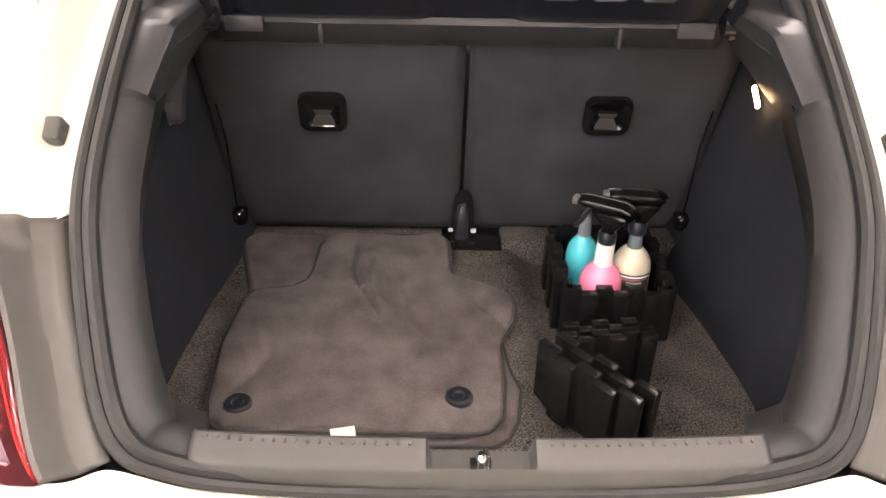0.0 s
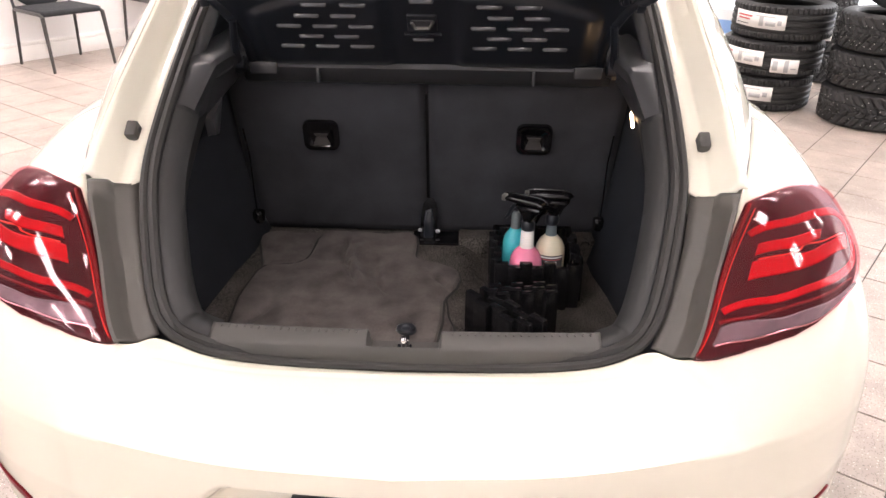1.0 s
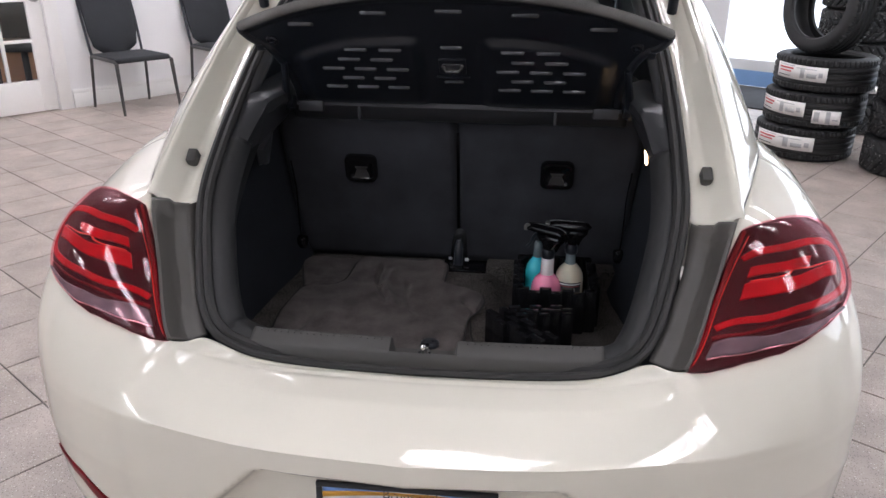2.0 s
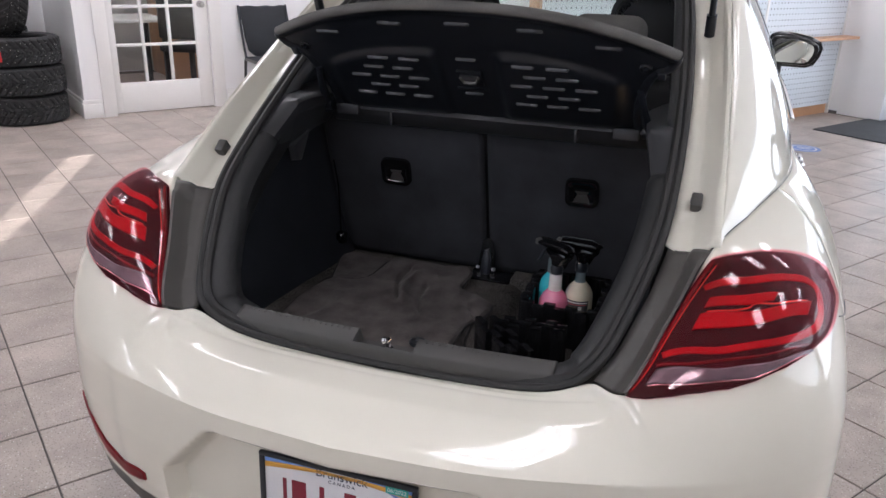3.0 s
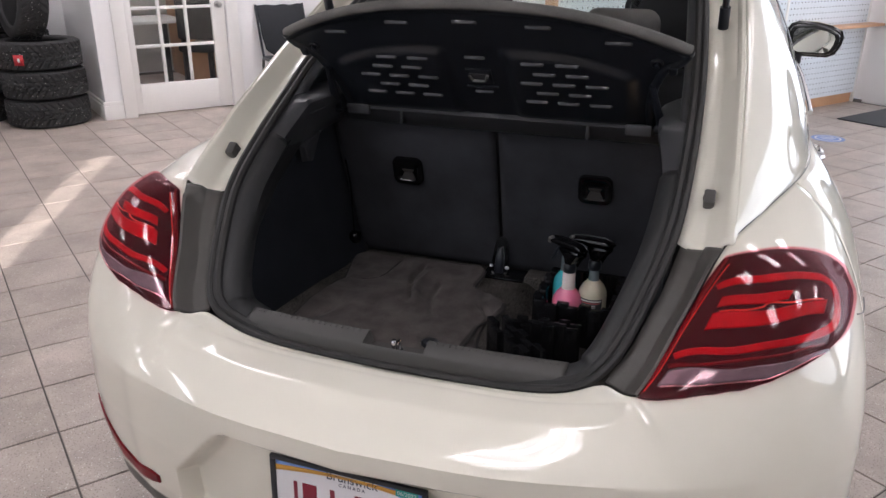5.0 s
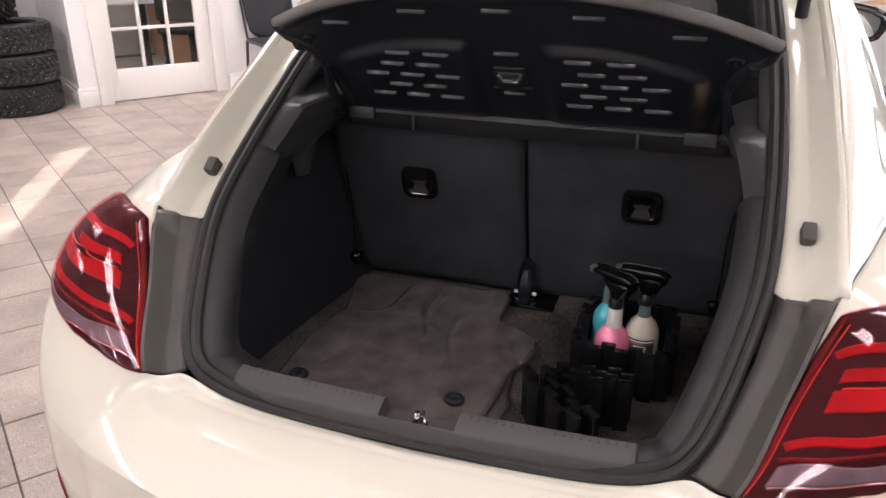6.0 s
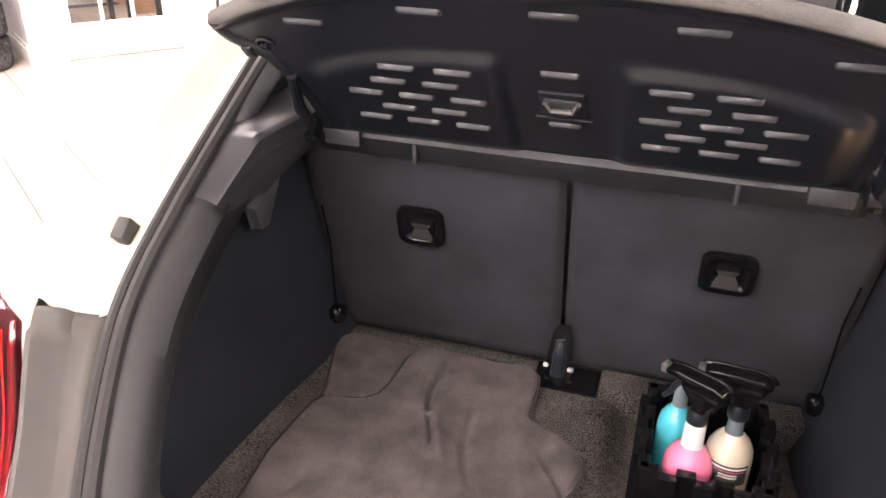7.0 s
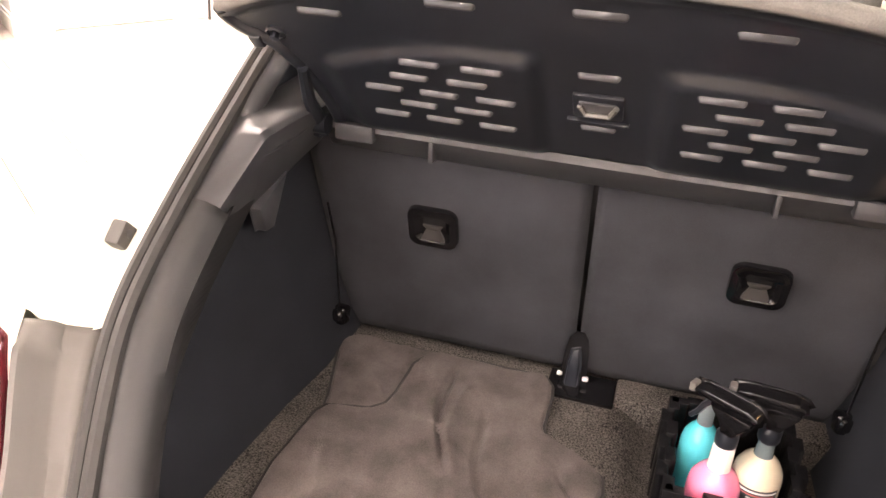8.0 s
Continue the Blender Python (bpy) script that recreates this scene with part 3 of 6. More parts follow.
for side in (1, -1):
    seat = new("rear_seat_back")
    seat.parent = car
    seat.empty_display_size = 0.05
    tagged(seat, "folding seat back with black carpeted rear side")
    rows = []
    for z in np.linspace(0.552, 1.045, 24):
        row = []
        f = (z - 0.552) / 0.493
        for x in np.linspace(0.004, 0.494 - 0.022 * (1 - f), 24):
            e = min(x - 0.004, 0.494 - 0.022 * (1 - f) - x)
            puff = 0.008 * smooth(0, 0.02, e)
            row.append((x, seat_y(z) + 0.008 - puff, z))
        rows.append(row)
    sheet("back_panel", mirrored(rows, side), LINING, seat, flip=side < 0, thick=-0.03)
    boxed("cushion", (0.01 if side > 0 else -0.47, 1.06, 0.50), (0.47 if side > 0 else -0.01, 1.17, 1.02), SEATCLOTH, seat, "black leatherette seat cushion", bevel=0.03, seg=4)
    # release handle
    z0 = 0.846
    m = pose(side * 0.269, seat_y(z0) - 0.002, z0, 90 + 14.7, 0, 0)
    bm = bmesh.new()
    outer, inner = rounded(0.092, 0.086, 0.020), rounded(0.066, 0.058, 0.014)
    lo = [bm.verts.new(m @ Vector((x, y, -0.008))) for x, y in outer]
    hi = [bm.verts.new(m @ Vector((x * 0.96, y * 0.96, 0.008))) for x, y in outer]
    inn = [bm.verts.new(m @ Vector((x, y - 0.001, 0.0085))) for x, y in inner]
    deep = [bm.verts.new(m @ Vector((x * 0.72, y * 0.72 - 0.003, 0.0008))) for x, y in inner]
    for a, b in ((lo, hi), (hi, inn), (inn, deep)):
        for i in range(len(a)):
            bm.faces.new((a[i], a[(i + 1) % len(a)], b[(i + 1) % len(b)], b[i]))
    bm.faces.new(deep)
    handle = part("release_handle", bm, PIANO, seat, "glossy black recessed release handle")
    bm = bmesh.new()
    for w0, w1, h0, h1, f0, f1 in ((0.044, 0.026, -0.027, -0.006, 0.0075, 0.0030), (0.026, 0.036, -0.004, 0.004, 0.0030, 0.0045)):
        vs = [bm.verts.new(m @ Vector(c)) for c in ((-w0 / 2, h0, f0), (w0 / 2, h0, f0), (w1 / 2, h1, f1), (-w1 / 2, h1, f1))]
        bk = [bm.verts.new(m @ Vector(c)) for c in ((-w0 / 2, h0, 0.0), (w0 / 2, h0, 0.0), (w1 / 2, h1, 0.0), (-w1 / 2, h1, 0.0))]
        bm.faces.new(vs)
        for i in range(4):
            bm.faces.new((vs[i], bk[i], bk[(i + 1) % 4], vs[(i + 1) % 4]))
    part("lever", bm, LEGPAINT, handle, "satin grey pull lever")

boxed("seat_backing", (-0.48, 1.075, 0.50), (0.48, 1.09, 1.0), LINING, car, bevel=0.004)
boxed("seat_gap_filler", (-0.02, 1.050, 0.50), (0.02, 1.060, 0.93), SEATCLOTH, car, bevel=0.002)
# hinge cover between the seats, and the latches at their outer feet
m = pose(0.004, 0.978, 0.548, 90 - 12, 0, 0)
bm = bmesh.new()
outline = [(-0.021, 0.0), (-0.019, 0.035), (-0.016, 0.075), (-0.012, 0.098), (-0.004, 0.109), (0.006, 0.109), (0.013, 0.099), (0.017, 0.075), (0.019, 0.040), (0.021, 0.0)]
extrude_outline(bm, outline, -0.030, m, bevel=0.005)
anchor = part("centre_belt_anchor", bm, PIANO, car, "glossy black seat hinge cover")
bm = bmesh.new()
extrude_outline(bm, [(-0.014, 0.002), (-0.012, 0.050), (-0.008, 0.078), (0.004, 0.082), (0.010, 0.050), (0.010, 0.002)], 0.008, m, bevel=0.003)
part("hook", bm, GLOSSTRIM, anchor, "curved black plastic hook")
bm = bmesh.new()
box(bm, (0.017, 0.020, -0.004), (0.029, 0.029, 0.006), 0.003, 2, m)
part("hinge_pin", bm, PLATEWHITE, anchor, "white plastic hinge pin")
boxed("pin_end", (-0.030, 0.022, -0.004), (-0.020, 0.030, 0.004), PLATEWHITE, anchor, bevel=0.002, m=m)
boxed("hinge_base", (-0.040, 0.940, 0.548), (0.085, 1.02, 0.556), PIANO, anchor, bevel=0.003)
for side in (1, -1):
    bm = bmesh.new()
    m = pose(side * 0.456, 0.966, 0.612, -14, 0, side * 8)
    box(bm, (-0.015, -0.014, -0.020), (0.015, 0.016, 0.018), 0.008, 3, m)
    lathe(bm, [(0.0, -0.004), (0.012, -0.004), (0.013, 0.006), (0.009, 0.010), (0.0, 0.011)], 14, m @ pose(0, -0.014, 0.002, 90, 0, 0))
    latch = part("side_latch", bm, PIANO, car, "glossy black seat latch")
    bm = bmesh.new()
    tube(bm, [(side * 0.466, 0.944, 0.86), (side * 0.460, 0.958, 0.78), (side * 0.460, 0.966, 0.68), (side * 0.457, 0.964, 0.625)], 0.002, 6)
    part("latch_cord", bm, PIANO, latch)

# grey beam with ribs on the top of the seats
rows = []
for x in np.linspace(-0.43, 0.43, 45):
    sag = 0.010 * (1 - (x / 0.43) ** 2)
    rows.append([(x, y - sag * 0.4, z) for y, z in ((0.93, 0.994), (0.905, 0.996), (0.896, 1.000), (0.874, 1.030), (0.868, 1.036), (0.872, 1.043), (0.93, 1.05))])
beam = sheet("hinge_beam", rows, BAYTRIM, car, "grained dark grey plastic hinge beam", thick=-0.004)
for x in (-0.251, 0.251):
    bm = bmesh.new()
    vs = box(bm, (x - 0.004, 0.862, 1.000), (x + 0.004, 0.90, 1.034), 0.002)
    part("rib", bm, BAYTRIM, beam)
for x in (-0.375, 0.375):
    boxed("hinge_clip", (x - 0.032, 0.853, 1.020), (x + 0.032, 0.885, 1.048), BAYTRIM, beam, bevel=0.004)

# ---- raised load cover ----
SH_O, SH_D, SH_N = Vector((0, 0.868, 1.046)), Vector((0, -0.69, 0.7238)), Vector((0, -0.7238, -0.69))
SH = Matrix(((1, 0, 0, 0), (0, SH_D.y, SH_N.y, SH_O.y), (0, SH_D.z, SH_N.z, SH_O.z), (0, 0, 0, 1)))
cover = thing("load_cover", "raised black moulded load cover with a carpeted top", "load cover")


def cover_half(w):
    return np.interp(w, [0, 0.05, 0.12, 0.18, 0.215, 0.235, 0.26, 0.275], [0.405, 0.402, 0.405, 0.420, 0.438, 0.468, 0.482, 0.482])


def cover_top(x):
    return 0.385 - 0.118 * (abs(x) / 0.482) ** 2.4


def emboss(x, w):
    """How far the underside stands out."""
    ax = abs(x)
    top = 0.262 - 0.075 * max(0, (ax - 0.12) / 0.26) ** 2.2
    e = smooth(0, 0.030, ax - 0.062) * smooth(0, 0.045, 0.385 - ax) * smooth(0, 0.030, top - w) * smooth(-0.03, 0.02, w - 0.01)
    rimh = smooth(0.022, 0.0, cover_top(x) - w) * 0.008
    return 0.013 * float(e) + float(rimh)


rows, back = [], []
for u in np.linspace(-1, 1, 121):
    row, brow = [], []
    for f in np.linspace(0, 1, 61):
        x0 = 0.482 * u
        w = cover_top(x0) * f
        x = u * float(cover_half(min(w, 0.275)))
        w = cover_top(x) * f
        row.append(SH @ Vector((x, w, emboss(x, w))))
        brow.append(SH @ Vector((x, w, -0.014)))
    rows.append(row)
    back.append(brow)
sheet("underside", rows, GLOSSTRIM, cover, "satin black moulded underside")
sheet("carpeted_top", back, GREYCLOTH, cover, "grey carpeted top side", flip=True)
# rolled carpet edge
bm = bmesh.new()
edge = []
for u in np.linspace(-1, 1, 61):
    x = 0.482 * u
    edge.append(SH @ Vector((x, cover_top(x) + 0.001, -0.008)))
tube(bm, edge, 0.0125, 10)
part("carpet_edge", bm, GREYCLOTH, cover, "rolled grey carpet edge")
for side in (1, -1):
    bm = bmesh.new()
    tube(bm, [SH @ Vector((side * (float(cover_half(w)) - 0.003), w, -0.004)) for w in (0.272, 0.262, 0.250, 0.240, 0.230, 0.215, 0.19, 0.15, 0.10, 0.05, 0.0)], 0.0115, 10)
    part("side_edge", bm, GLOSSTRIM, cover, "rounded black side edge")


def ledge(x, w, wide, high, tall, parent, name="slot_ridge", z=None):
    """A rounded ridge with a steep upper and a long lower side."""
    z0 = emboss(x, w) if z is None else z
    m = SH @ pose(x, w, z0)
    bm = bmesh.new()
    rings = []
    for k in (-0.5, -0.47, -0.42, 0.42, 0.47, 0.5):
        g = 1.0 if abs(k) < 0.45 else (0.75 if abs(k) < 0.49 else 0.2)
        rings.append([bm.verts.new(m @ Vector((wide * k, high * c * (0.6 + 0.4 * g), -0.003 + (tall * h + 0.003) * g))) for c, h in ((-0.75, 0.0), (-0.5, 0.55), (-0.25, 0.92), (0.0, 1.0), (0.22, 0.80), (0.40, 0.42), (0.55, 0.0))])
    for a, b in zip(rings, rings[1:]):
        for i in range(6):
            bm.faces.new((a[i], b[i], b[i + 1], a[i + 1]))
    bm.faces.new(rings[0])
    bm.faces.new(rings[-1][::-1])
    bmesh.ops.recalc_face_normals(bm, faces=bm.faces)
    return part(name, bm, SLOT, parent)


for side in (1, -1):
    for r, (w, first, n) in enumerate(((0.212, 0.136, 2), (0.177, 0.164, 2), (0.142, 0.130, 3), (0.107, 0.165, 2), (0.072, 0.135, 3))):
        for j in range(n):
            x = first + 0.077 * j
            if r == 0:
                x = 0.140 + 0.080 * j
            ledge(side * x, w + 0.012, 0.055, 0.0075, 0.0065, cover)
for x in (-0.335, -0.165, 0.0, 0.165, 0.335):
    ledge(x, cover_top(x) - 0.045, 0.060, 0.009, 0.006, cover, "edge_slot")
ledge(0, 0.222, 0.052, 0.0075, 0.0065, cover)
ledge(0, 0.094, 0.048, 0.0075, 0.006, cover)
bm = bmesh.new()
box(bm, (-0.032, 0.128, -0.002), (0.032, 0.182, 0.006), 0.003, 2, SH)
grip = part("pull_grip", bm, GLOSSTRIM, cover, "recessed pull grip")
# dark block drawn as the shade inside the grip's opening
bm = bmesh.new()
box(bm, (-0.024, 0.146, 0.004), (0.024, 0.170, 0.009), 0.003, 2, SH)
part("grip_shade", bm, INKSHADE, grip)
bm = bmesh.new()
tube(bm, [SH @ Vector((-0.022, 0.165, 0.010)), SH @ Vector((-0.015, 0.149, 0.012)), SH @ Vector((0.015, 0.149, 0.012)), SH @ Vector((0.024, 0.168, 0.010))], 0.004, 6)
part("grip_lip", bm, GREY, grip)
boxed("grip_bar", (-0.040, 0.112, -0.002), (0.040, 0.118, 0.006), GLOSSTRIM, grip, bevel=0.002, m=SH)
for side in (1, -1):
    bm = bmesh.new()
    lathe(bm, [(0.014, 0.0), (0.014, 0.004), (0.011, 0.006), (0.010, 0.003), (0.006, 0.003), (0.006, 0.012), (0.0, 0.013)], 16, SH @ pose(side * 0.415, 0.235, 0.0))
    part("cord_socket", bm, GLOSSTRIM, cover)
    bm = bmesh.new()
    tube(bm, [SH @ Vector((side * 0.405, 0.16, 0.006)), SH @ Vector((side * 0.418, 0.09, 0.016)), SH @ Vector((side * 0.428, 0.03, 0.012)), Vector((side * 0.432, 0.858, 1.03))], [0.008, 0.010, 0.012, 0.015], 8)
    tube(bm, [Vector((side * 0.415, 0.85, 1.045)), Vector((side * 0.45, 0.85, 1.045))], 0.017, 12)
    part("pivot_arm", bm, GLOSSTRIM, cover)
    boxed("hook_lug", (-0.009, 0.205, -0.004), (0.009, 0.228, 0.010), GLOSSTRIM, cover, bevel=0.003, m=SH @ pose(side * 0.449, 0.0, 0))

# ---- tail lamps ----
def clear_plastic(name, tint, gloss):
    """Thin clear plastic: tinted, with a mirror gloss that is capped at grazing angles."""
    m = bpy.data.materials.new(name)
    m.use_nodes = True
    nt = m.node_tree
    nt.nodes.remove(nt.nodes["Principled BSDF"])
    see, shine, fres, cap, mix = (nt.nodes.new("ShaderNode" + k) for k in ("BsdfTransparent", "BsdfGlossy", "Fresnel", "Math", "MixShader"))
    see.inputs["Color"].default_value = (*tint, 1)
    shine.inputs["Roughness"].default_value = 0.0
    fres.inputs["IOR"].default_value = 1.42
    cap.operation = "MINIMUM"
    cap.inputs[1].default_value = gloss
    nt.links.new(fres.outputs[0], cap.inputs[0])
    nt.links.new(cap.outputs[0], mix.inputs[0])
    nt.links.new(see.outputs[0], mix.inputs[1])
    nt.links.new(shine.outputs[0], mix.inputs[2])
    nt.links.new(mix.outputs[0], nt.nodes["Material Output"].inputs[0])
    return m


LENSGLASS = clear_plastic("red_tinted_lens", (1.0, 0.79, 0.82), 0.036)
# outline of the lens on the quarter: for each s the upper and lower t
LENS = [(2.985, 0.0, 0.012), (3.2, 0.0, 0.18), (3.45, 0.0, 0.315), (3.75, 0.0, 0.43), (4.05, 0.0, 0.507), (4.4, 0.005, 0.555), (4.85, 0.028, 0.59), (5.044, 0.089, 0.596), (5.238, 0.139, 0.598), (5.431, 0.173, 0.592), (5.625, 0.209, 0.587), (5.819, 0.246, 0.581), (6.012, 0.29, 0.571), (6.206, 0.35, 0.553), (6.3, 0.388, 0.543), (6.36, 0.425, 0.522), (6.4, 0.48, 0.485)]


def lens_t(s):
    a = np.asarray(LENS)
    return np.interp(s, a[:, 0], a[:, 1]), np.interp(s, a[:, 0], a[:, 2])


def lens_point(s, f, off):
    lo, hi = lens_t(s)
    return quarter(s, lo + (hi - lo) * f, off)


def lens_crown(s, t):
    """How much the lens bulges over the wing."""
    lo, hi = lens_t(s)
    f = min(max((t - lo) / max(hi - lo, 1e-3), 0), 1)
    return 0.011 * math.sin(math.pi * f) * float(smooth(3.1, 4.0, s)) * float(smooth(6.40, 5.7, s))


def ribbon(name, line, width, off, material, parent, side, label="", n=70, m=6):
    """A band on the lens along a line of (s, t) points; width: metres, or one for each point."""
    st = spline(line, np.linspace(0, len(line) - 1, n))
    w = np.interp(np.linspace(0, 1, n), np.linspace(0, 1, len(width)), width) if isinstance(width, (list, tuple)) else np.full(n, width)
    p = np.array([quarter(a, b, off + lens_crown(a, b)) for a, b in st])
    d = np.gradient(p, axis=0)
    e = 0.004
    c0 = quarter(st[:, 0], st[:, 1])
    nr = np.cross(quarter(st[:, 0] + e, st[:, 1]) - c0, quarter(st[:, 0], st[:, 1] + e) - c0)
    x = np.cross(d, nr)
    x /= np.linalg.norm(x, axis=1, keepdims=True) + 1e-12
    rows = [[p[i] + x[i] * w[i] * k for k in np.linspace(-0.5, 0.5, m)] for i in range(n)]
    return sheet(name, mirrored(rows, side), material, parent, label, flip=side < 0, thick=0.003)


def band(name, upper, lower, off, material, parent, side, label="", n=60, m=9):
    """A field on the lens between two lines of (s, t) points."""
    a, b = spline(upper, np.linspace(0, len(upper) - 1, n)), spline(lower, np.linspace(0, len(lower) - 1, n))
    rows = []
    for p, q in zip(a, b):
        rows.append([quarter(c[0], c[1], off + lens_crown(c[0], c[1])) for c in (p + (q - p) * k for k in np.linspace(0, 1, m))])
    return sheet(name, mirrored(rows, side), material, parent, label, flip=side < 0, thick=0.002)


for side in (1, -1):
    # raised lens with a rounded rim
    rows = []
    for s in np.concatenate([np.linspace(2.985, 6.2, 80), np.linspace(6.22, 6.43, 16)]):
        f = np.concatenate([[0, 0, 0.02, 0.05], np.linspace(0.1, 0.9, 18), [0.95, 0.98, 1, 1]])
        off = np.concatenate([[-0.004, 0.002, 0.0045, 0.006], np.full(18, 0.007), [0.006, 0.0045, 0.002, -0.004]])
        e = float(smooth(0.0, 0.10, 6.44 - s) * smooth(0.0, 0.1, s - 2.97))
        rows.append([lens_point(np.array(s), np.array(a), float(o) * (e if o > 0 else 1) + 1e-5 + 0.011 * math.sin(math.pi * float(a)) * float(smooth(3.1, 4.0, s)) * float(smooth(6.40, 5.7, s))) for a, o in zip(f, off)])
    lamp = new("tail_lamp")
    lamp.parent = car
    lamp.empty_display_size = 0.05
    tagged(lamp, "dark ruby tail lamp with a clear reversing strip")
    sheet("lamp_housing", mirrored(rows, side), LAMPDARK, lamp, flip=side < 0)
    ribbon("light_ring", [(4.5, 0.09), (4.64, 0.135), (4.96, 0.25), (5.4, 0.33), (5.66, 0.375), (5.78, 0.425), (5.72, 0.475), (5.6, 0.515), (5.4, 0.53), (5.02, 0.51), (4.6, 0.445), (4.07, 0.31), (3.62, 0.085)],
           [0.011, 0.014, 0.015, 0.015, 0.016, 0.017, 0.017, 0.016, 0.014, 0.013, 0.013, 0.013, 0.012], 0.0080, LAMPRED, lamp, side, "bright red ring light", n=110)
    band("brake_field", [(4.46, 0.145), (4.76, 0.265), (5.12, 0.35)], [(4.33, 0.15), (4.7, 0.295), (5, 0.36)], 0.0078, LAMPRED, lamp, side, "red prismatic brake light field")
    band("brake_field", [(4.25, 0.15), (4.66, 0.315), (5.04, 0.39), (5.54, 0.445)], [(4.04, 0.163), (4.4, 0.305), (4.78, 0.4), (5.38, 0.475)], 0.0078, LAMPRED, lamp, side, "red prismatic brake light field")
    ribbon("brake_line", [(4.32, 0.172), (4.54, 0.265), (4.7, 0.31), (4.76, 0.315), (4.82, 0.325), (5.04, 0.38), (5.48, 0.435)], 0.0024, 0.0094, LAMPLINE, lamp, side, "thin bright red light line", n=60, m=3)
    ribbon("lower_light_line", [(3.51, 0.085), (3.83, 0.288), (4.36, 0.44), (4.76, 0.515), (5.26, 0.565)], [0.007, 0.006, 0.005, 0.004, 0.002], 0.0082, LAMPDEEP, lamp, side, "deep red light line", n=50, m=3)
    band("reverse_strip", [(3.48, 0.105), (3.91, 0.352), (4.33, 0.465), (4.74, 0.54), (5.3, 0.585)], [(3.28, 0.096), (3.65, 0.33), (4.1, 0.47), (4.5, 0.545), (5.32, 0.595)], 0.0080, LAMPCLEAR, lamp, side, "clear ribbed reversing lens")
    ribbon("reverse_strip_edge", [(3.29, 0.11), (3.66, 0.338), (4.1, 0.476), (4.5, 0.55), (5.26, 0.595)], [0.005, 0.004, 0.0035, 0.003, 0.002], 0.0086, CHROME, lamp, side, "bright lower edge of the reversing lens", n=50, m=3)
    ribbon("lens_edge", [(3.06, 0.012), (3.5, 0.026), (4.2, 0.034), (4.85, 0.050)], [0.004, 0.009, 0.009, 0.006], 0.0078, LAMPDEEP, lamp, side, "deep red lens edge", n=50, m=3)
    # highlight along the lens edge, put in as a thin bright red strip
    ribbon("edge_glint", [(3.12, 0.020), (3.5, 0.044), (4.2, 0.056), (4.80, 0.078)], 0.0016, 0.0088, LAMPLINE, lamp, side, "fine bright red strip drawn as a glint on the lens edge", n=50, m=3)
    rows = []
    for s in np.concatenate([np.linspace(2.985, 6.2, 80), np.linspace(6.22, 6.43, 16)]):
        e = float(smooth(0.0, 0.10, 6.44 - s) * smooth(0.0, 0.1, s - 2.97))
        rows.append([lens_point(np.array(s), np.array(a), float(o) * (e if o > 0 else 1) + (0.0045 * e if 0.01 < a < 0.99 else -0.0010) + 1e-5 + 0.011 * math.sin(math.pi * float(a)) * float(smooth(3.1, 4.0, s)) * float(smooth(6.40, 5.7, s))) for a, o in zip(f, off)])
    shell = sheet("outer_lens", mirrored(rows, side), LENSGLASS, lamp, "clear glossy red-tinted outer lens", flip=side < 0, thick=0.0015)
    shell.visible_shadow = False
    # reflector low in the bumper
    rows = []
    for s in np.linspace(1.90, 4.85, 50):
        c = float(np.interp(s, [1.9, 2.9, 3.5, 4.0, 4.85], [0.555, 0.588, 0.562, 0.475, 0.425]))
        h = float(np.interp(s, [1.9, 2.05, 2.9, 3.5, 4.0, 4.85], [0.020, 0.033, 0.036, 0.036, 0.026, 0.006]))
        rows.append(bumper(np.full(6, s), np.linspace(c - h, c + h, 6), 0.004))
    sheet("bumper_reflector", mirrored(rows, side), LAMPDEEP, car, "slim red bumper reflector", thick=0.004, flip=side > 0)

# ---- number plate ----
PLATE = pose(0, -0.006, 0.472, 88, 0, 0)
plate = thing("number_plate", "white provincial number plate in a black frame", "number plate")
boxed("plate_panel", (-0.1525, -0.076, -0.001), (0.1525, 0.076, 0.0012), PLATEWHITE, plate, bevel=0.0008, seg=1, m=PLATE)
bm = bmesh.new()
for lo, hi in (((-0.160, 0.0725, -0.003), (0.160, 0.082, 0.006)), ((-0.160, -0.082, -0.003), (0.160, -0.0725, 0.006)), ((-0.160, -0.0724, -0.003), (-0.1495, 0.0724, 0.006)), ((0.1495, -0.0724, -0.003), (0.160, 0.0724, 0.006))):
    box(bm, lo, hi, 0.002, 2, PLATE)
part("plate_frame", bm, GLOSSTRIM, plate, "black plastic plate frame")
# emblem of the province, registration and sticker on the plate
def flat_text(name, words, size, x, y, m, material, parent, lift=0.0016, spread=1.0):
    c = bpy.data.curves.new(name, "FONT")
    c.body, c.size, c.extrude, c.align_x, c.align_y = words, size, 0.0003, "CENTER", "CENTER"
    c.space_character = spread
    tmp = bpy.data.objects.new(name, c)
    scene.collection.objects.link(tmp)
    me = bpy.data.meshes.new_from_object(tmp.evaluated_get(bpy.context.evaluated_depsgraph_get()))
    bpy.data.objects.remove(tmp)
    me.materials.append(material)
    ob = new(name, me)
    ob.parent = parent
    ob.matrix_basis = m @ pose(x, y, lift)
    return ob


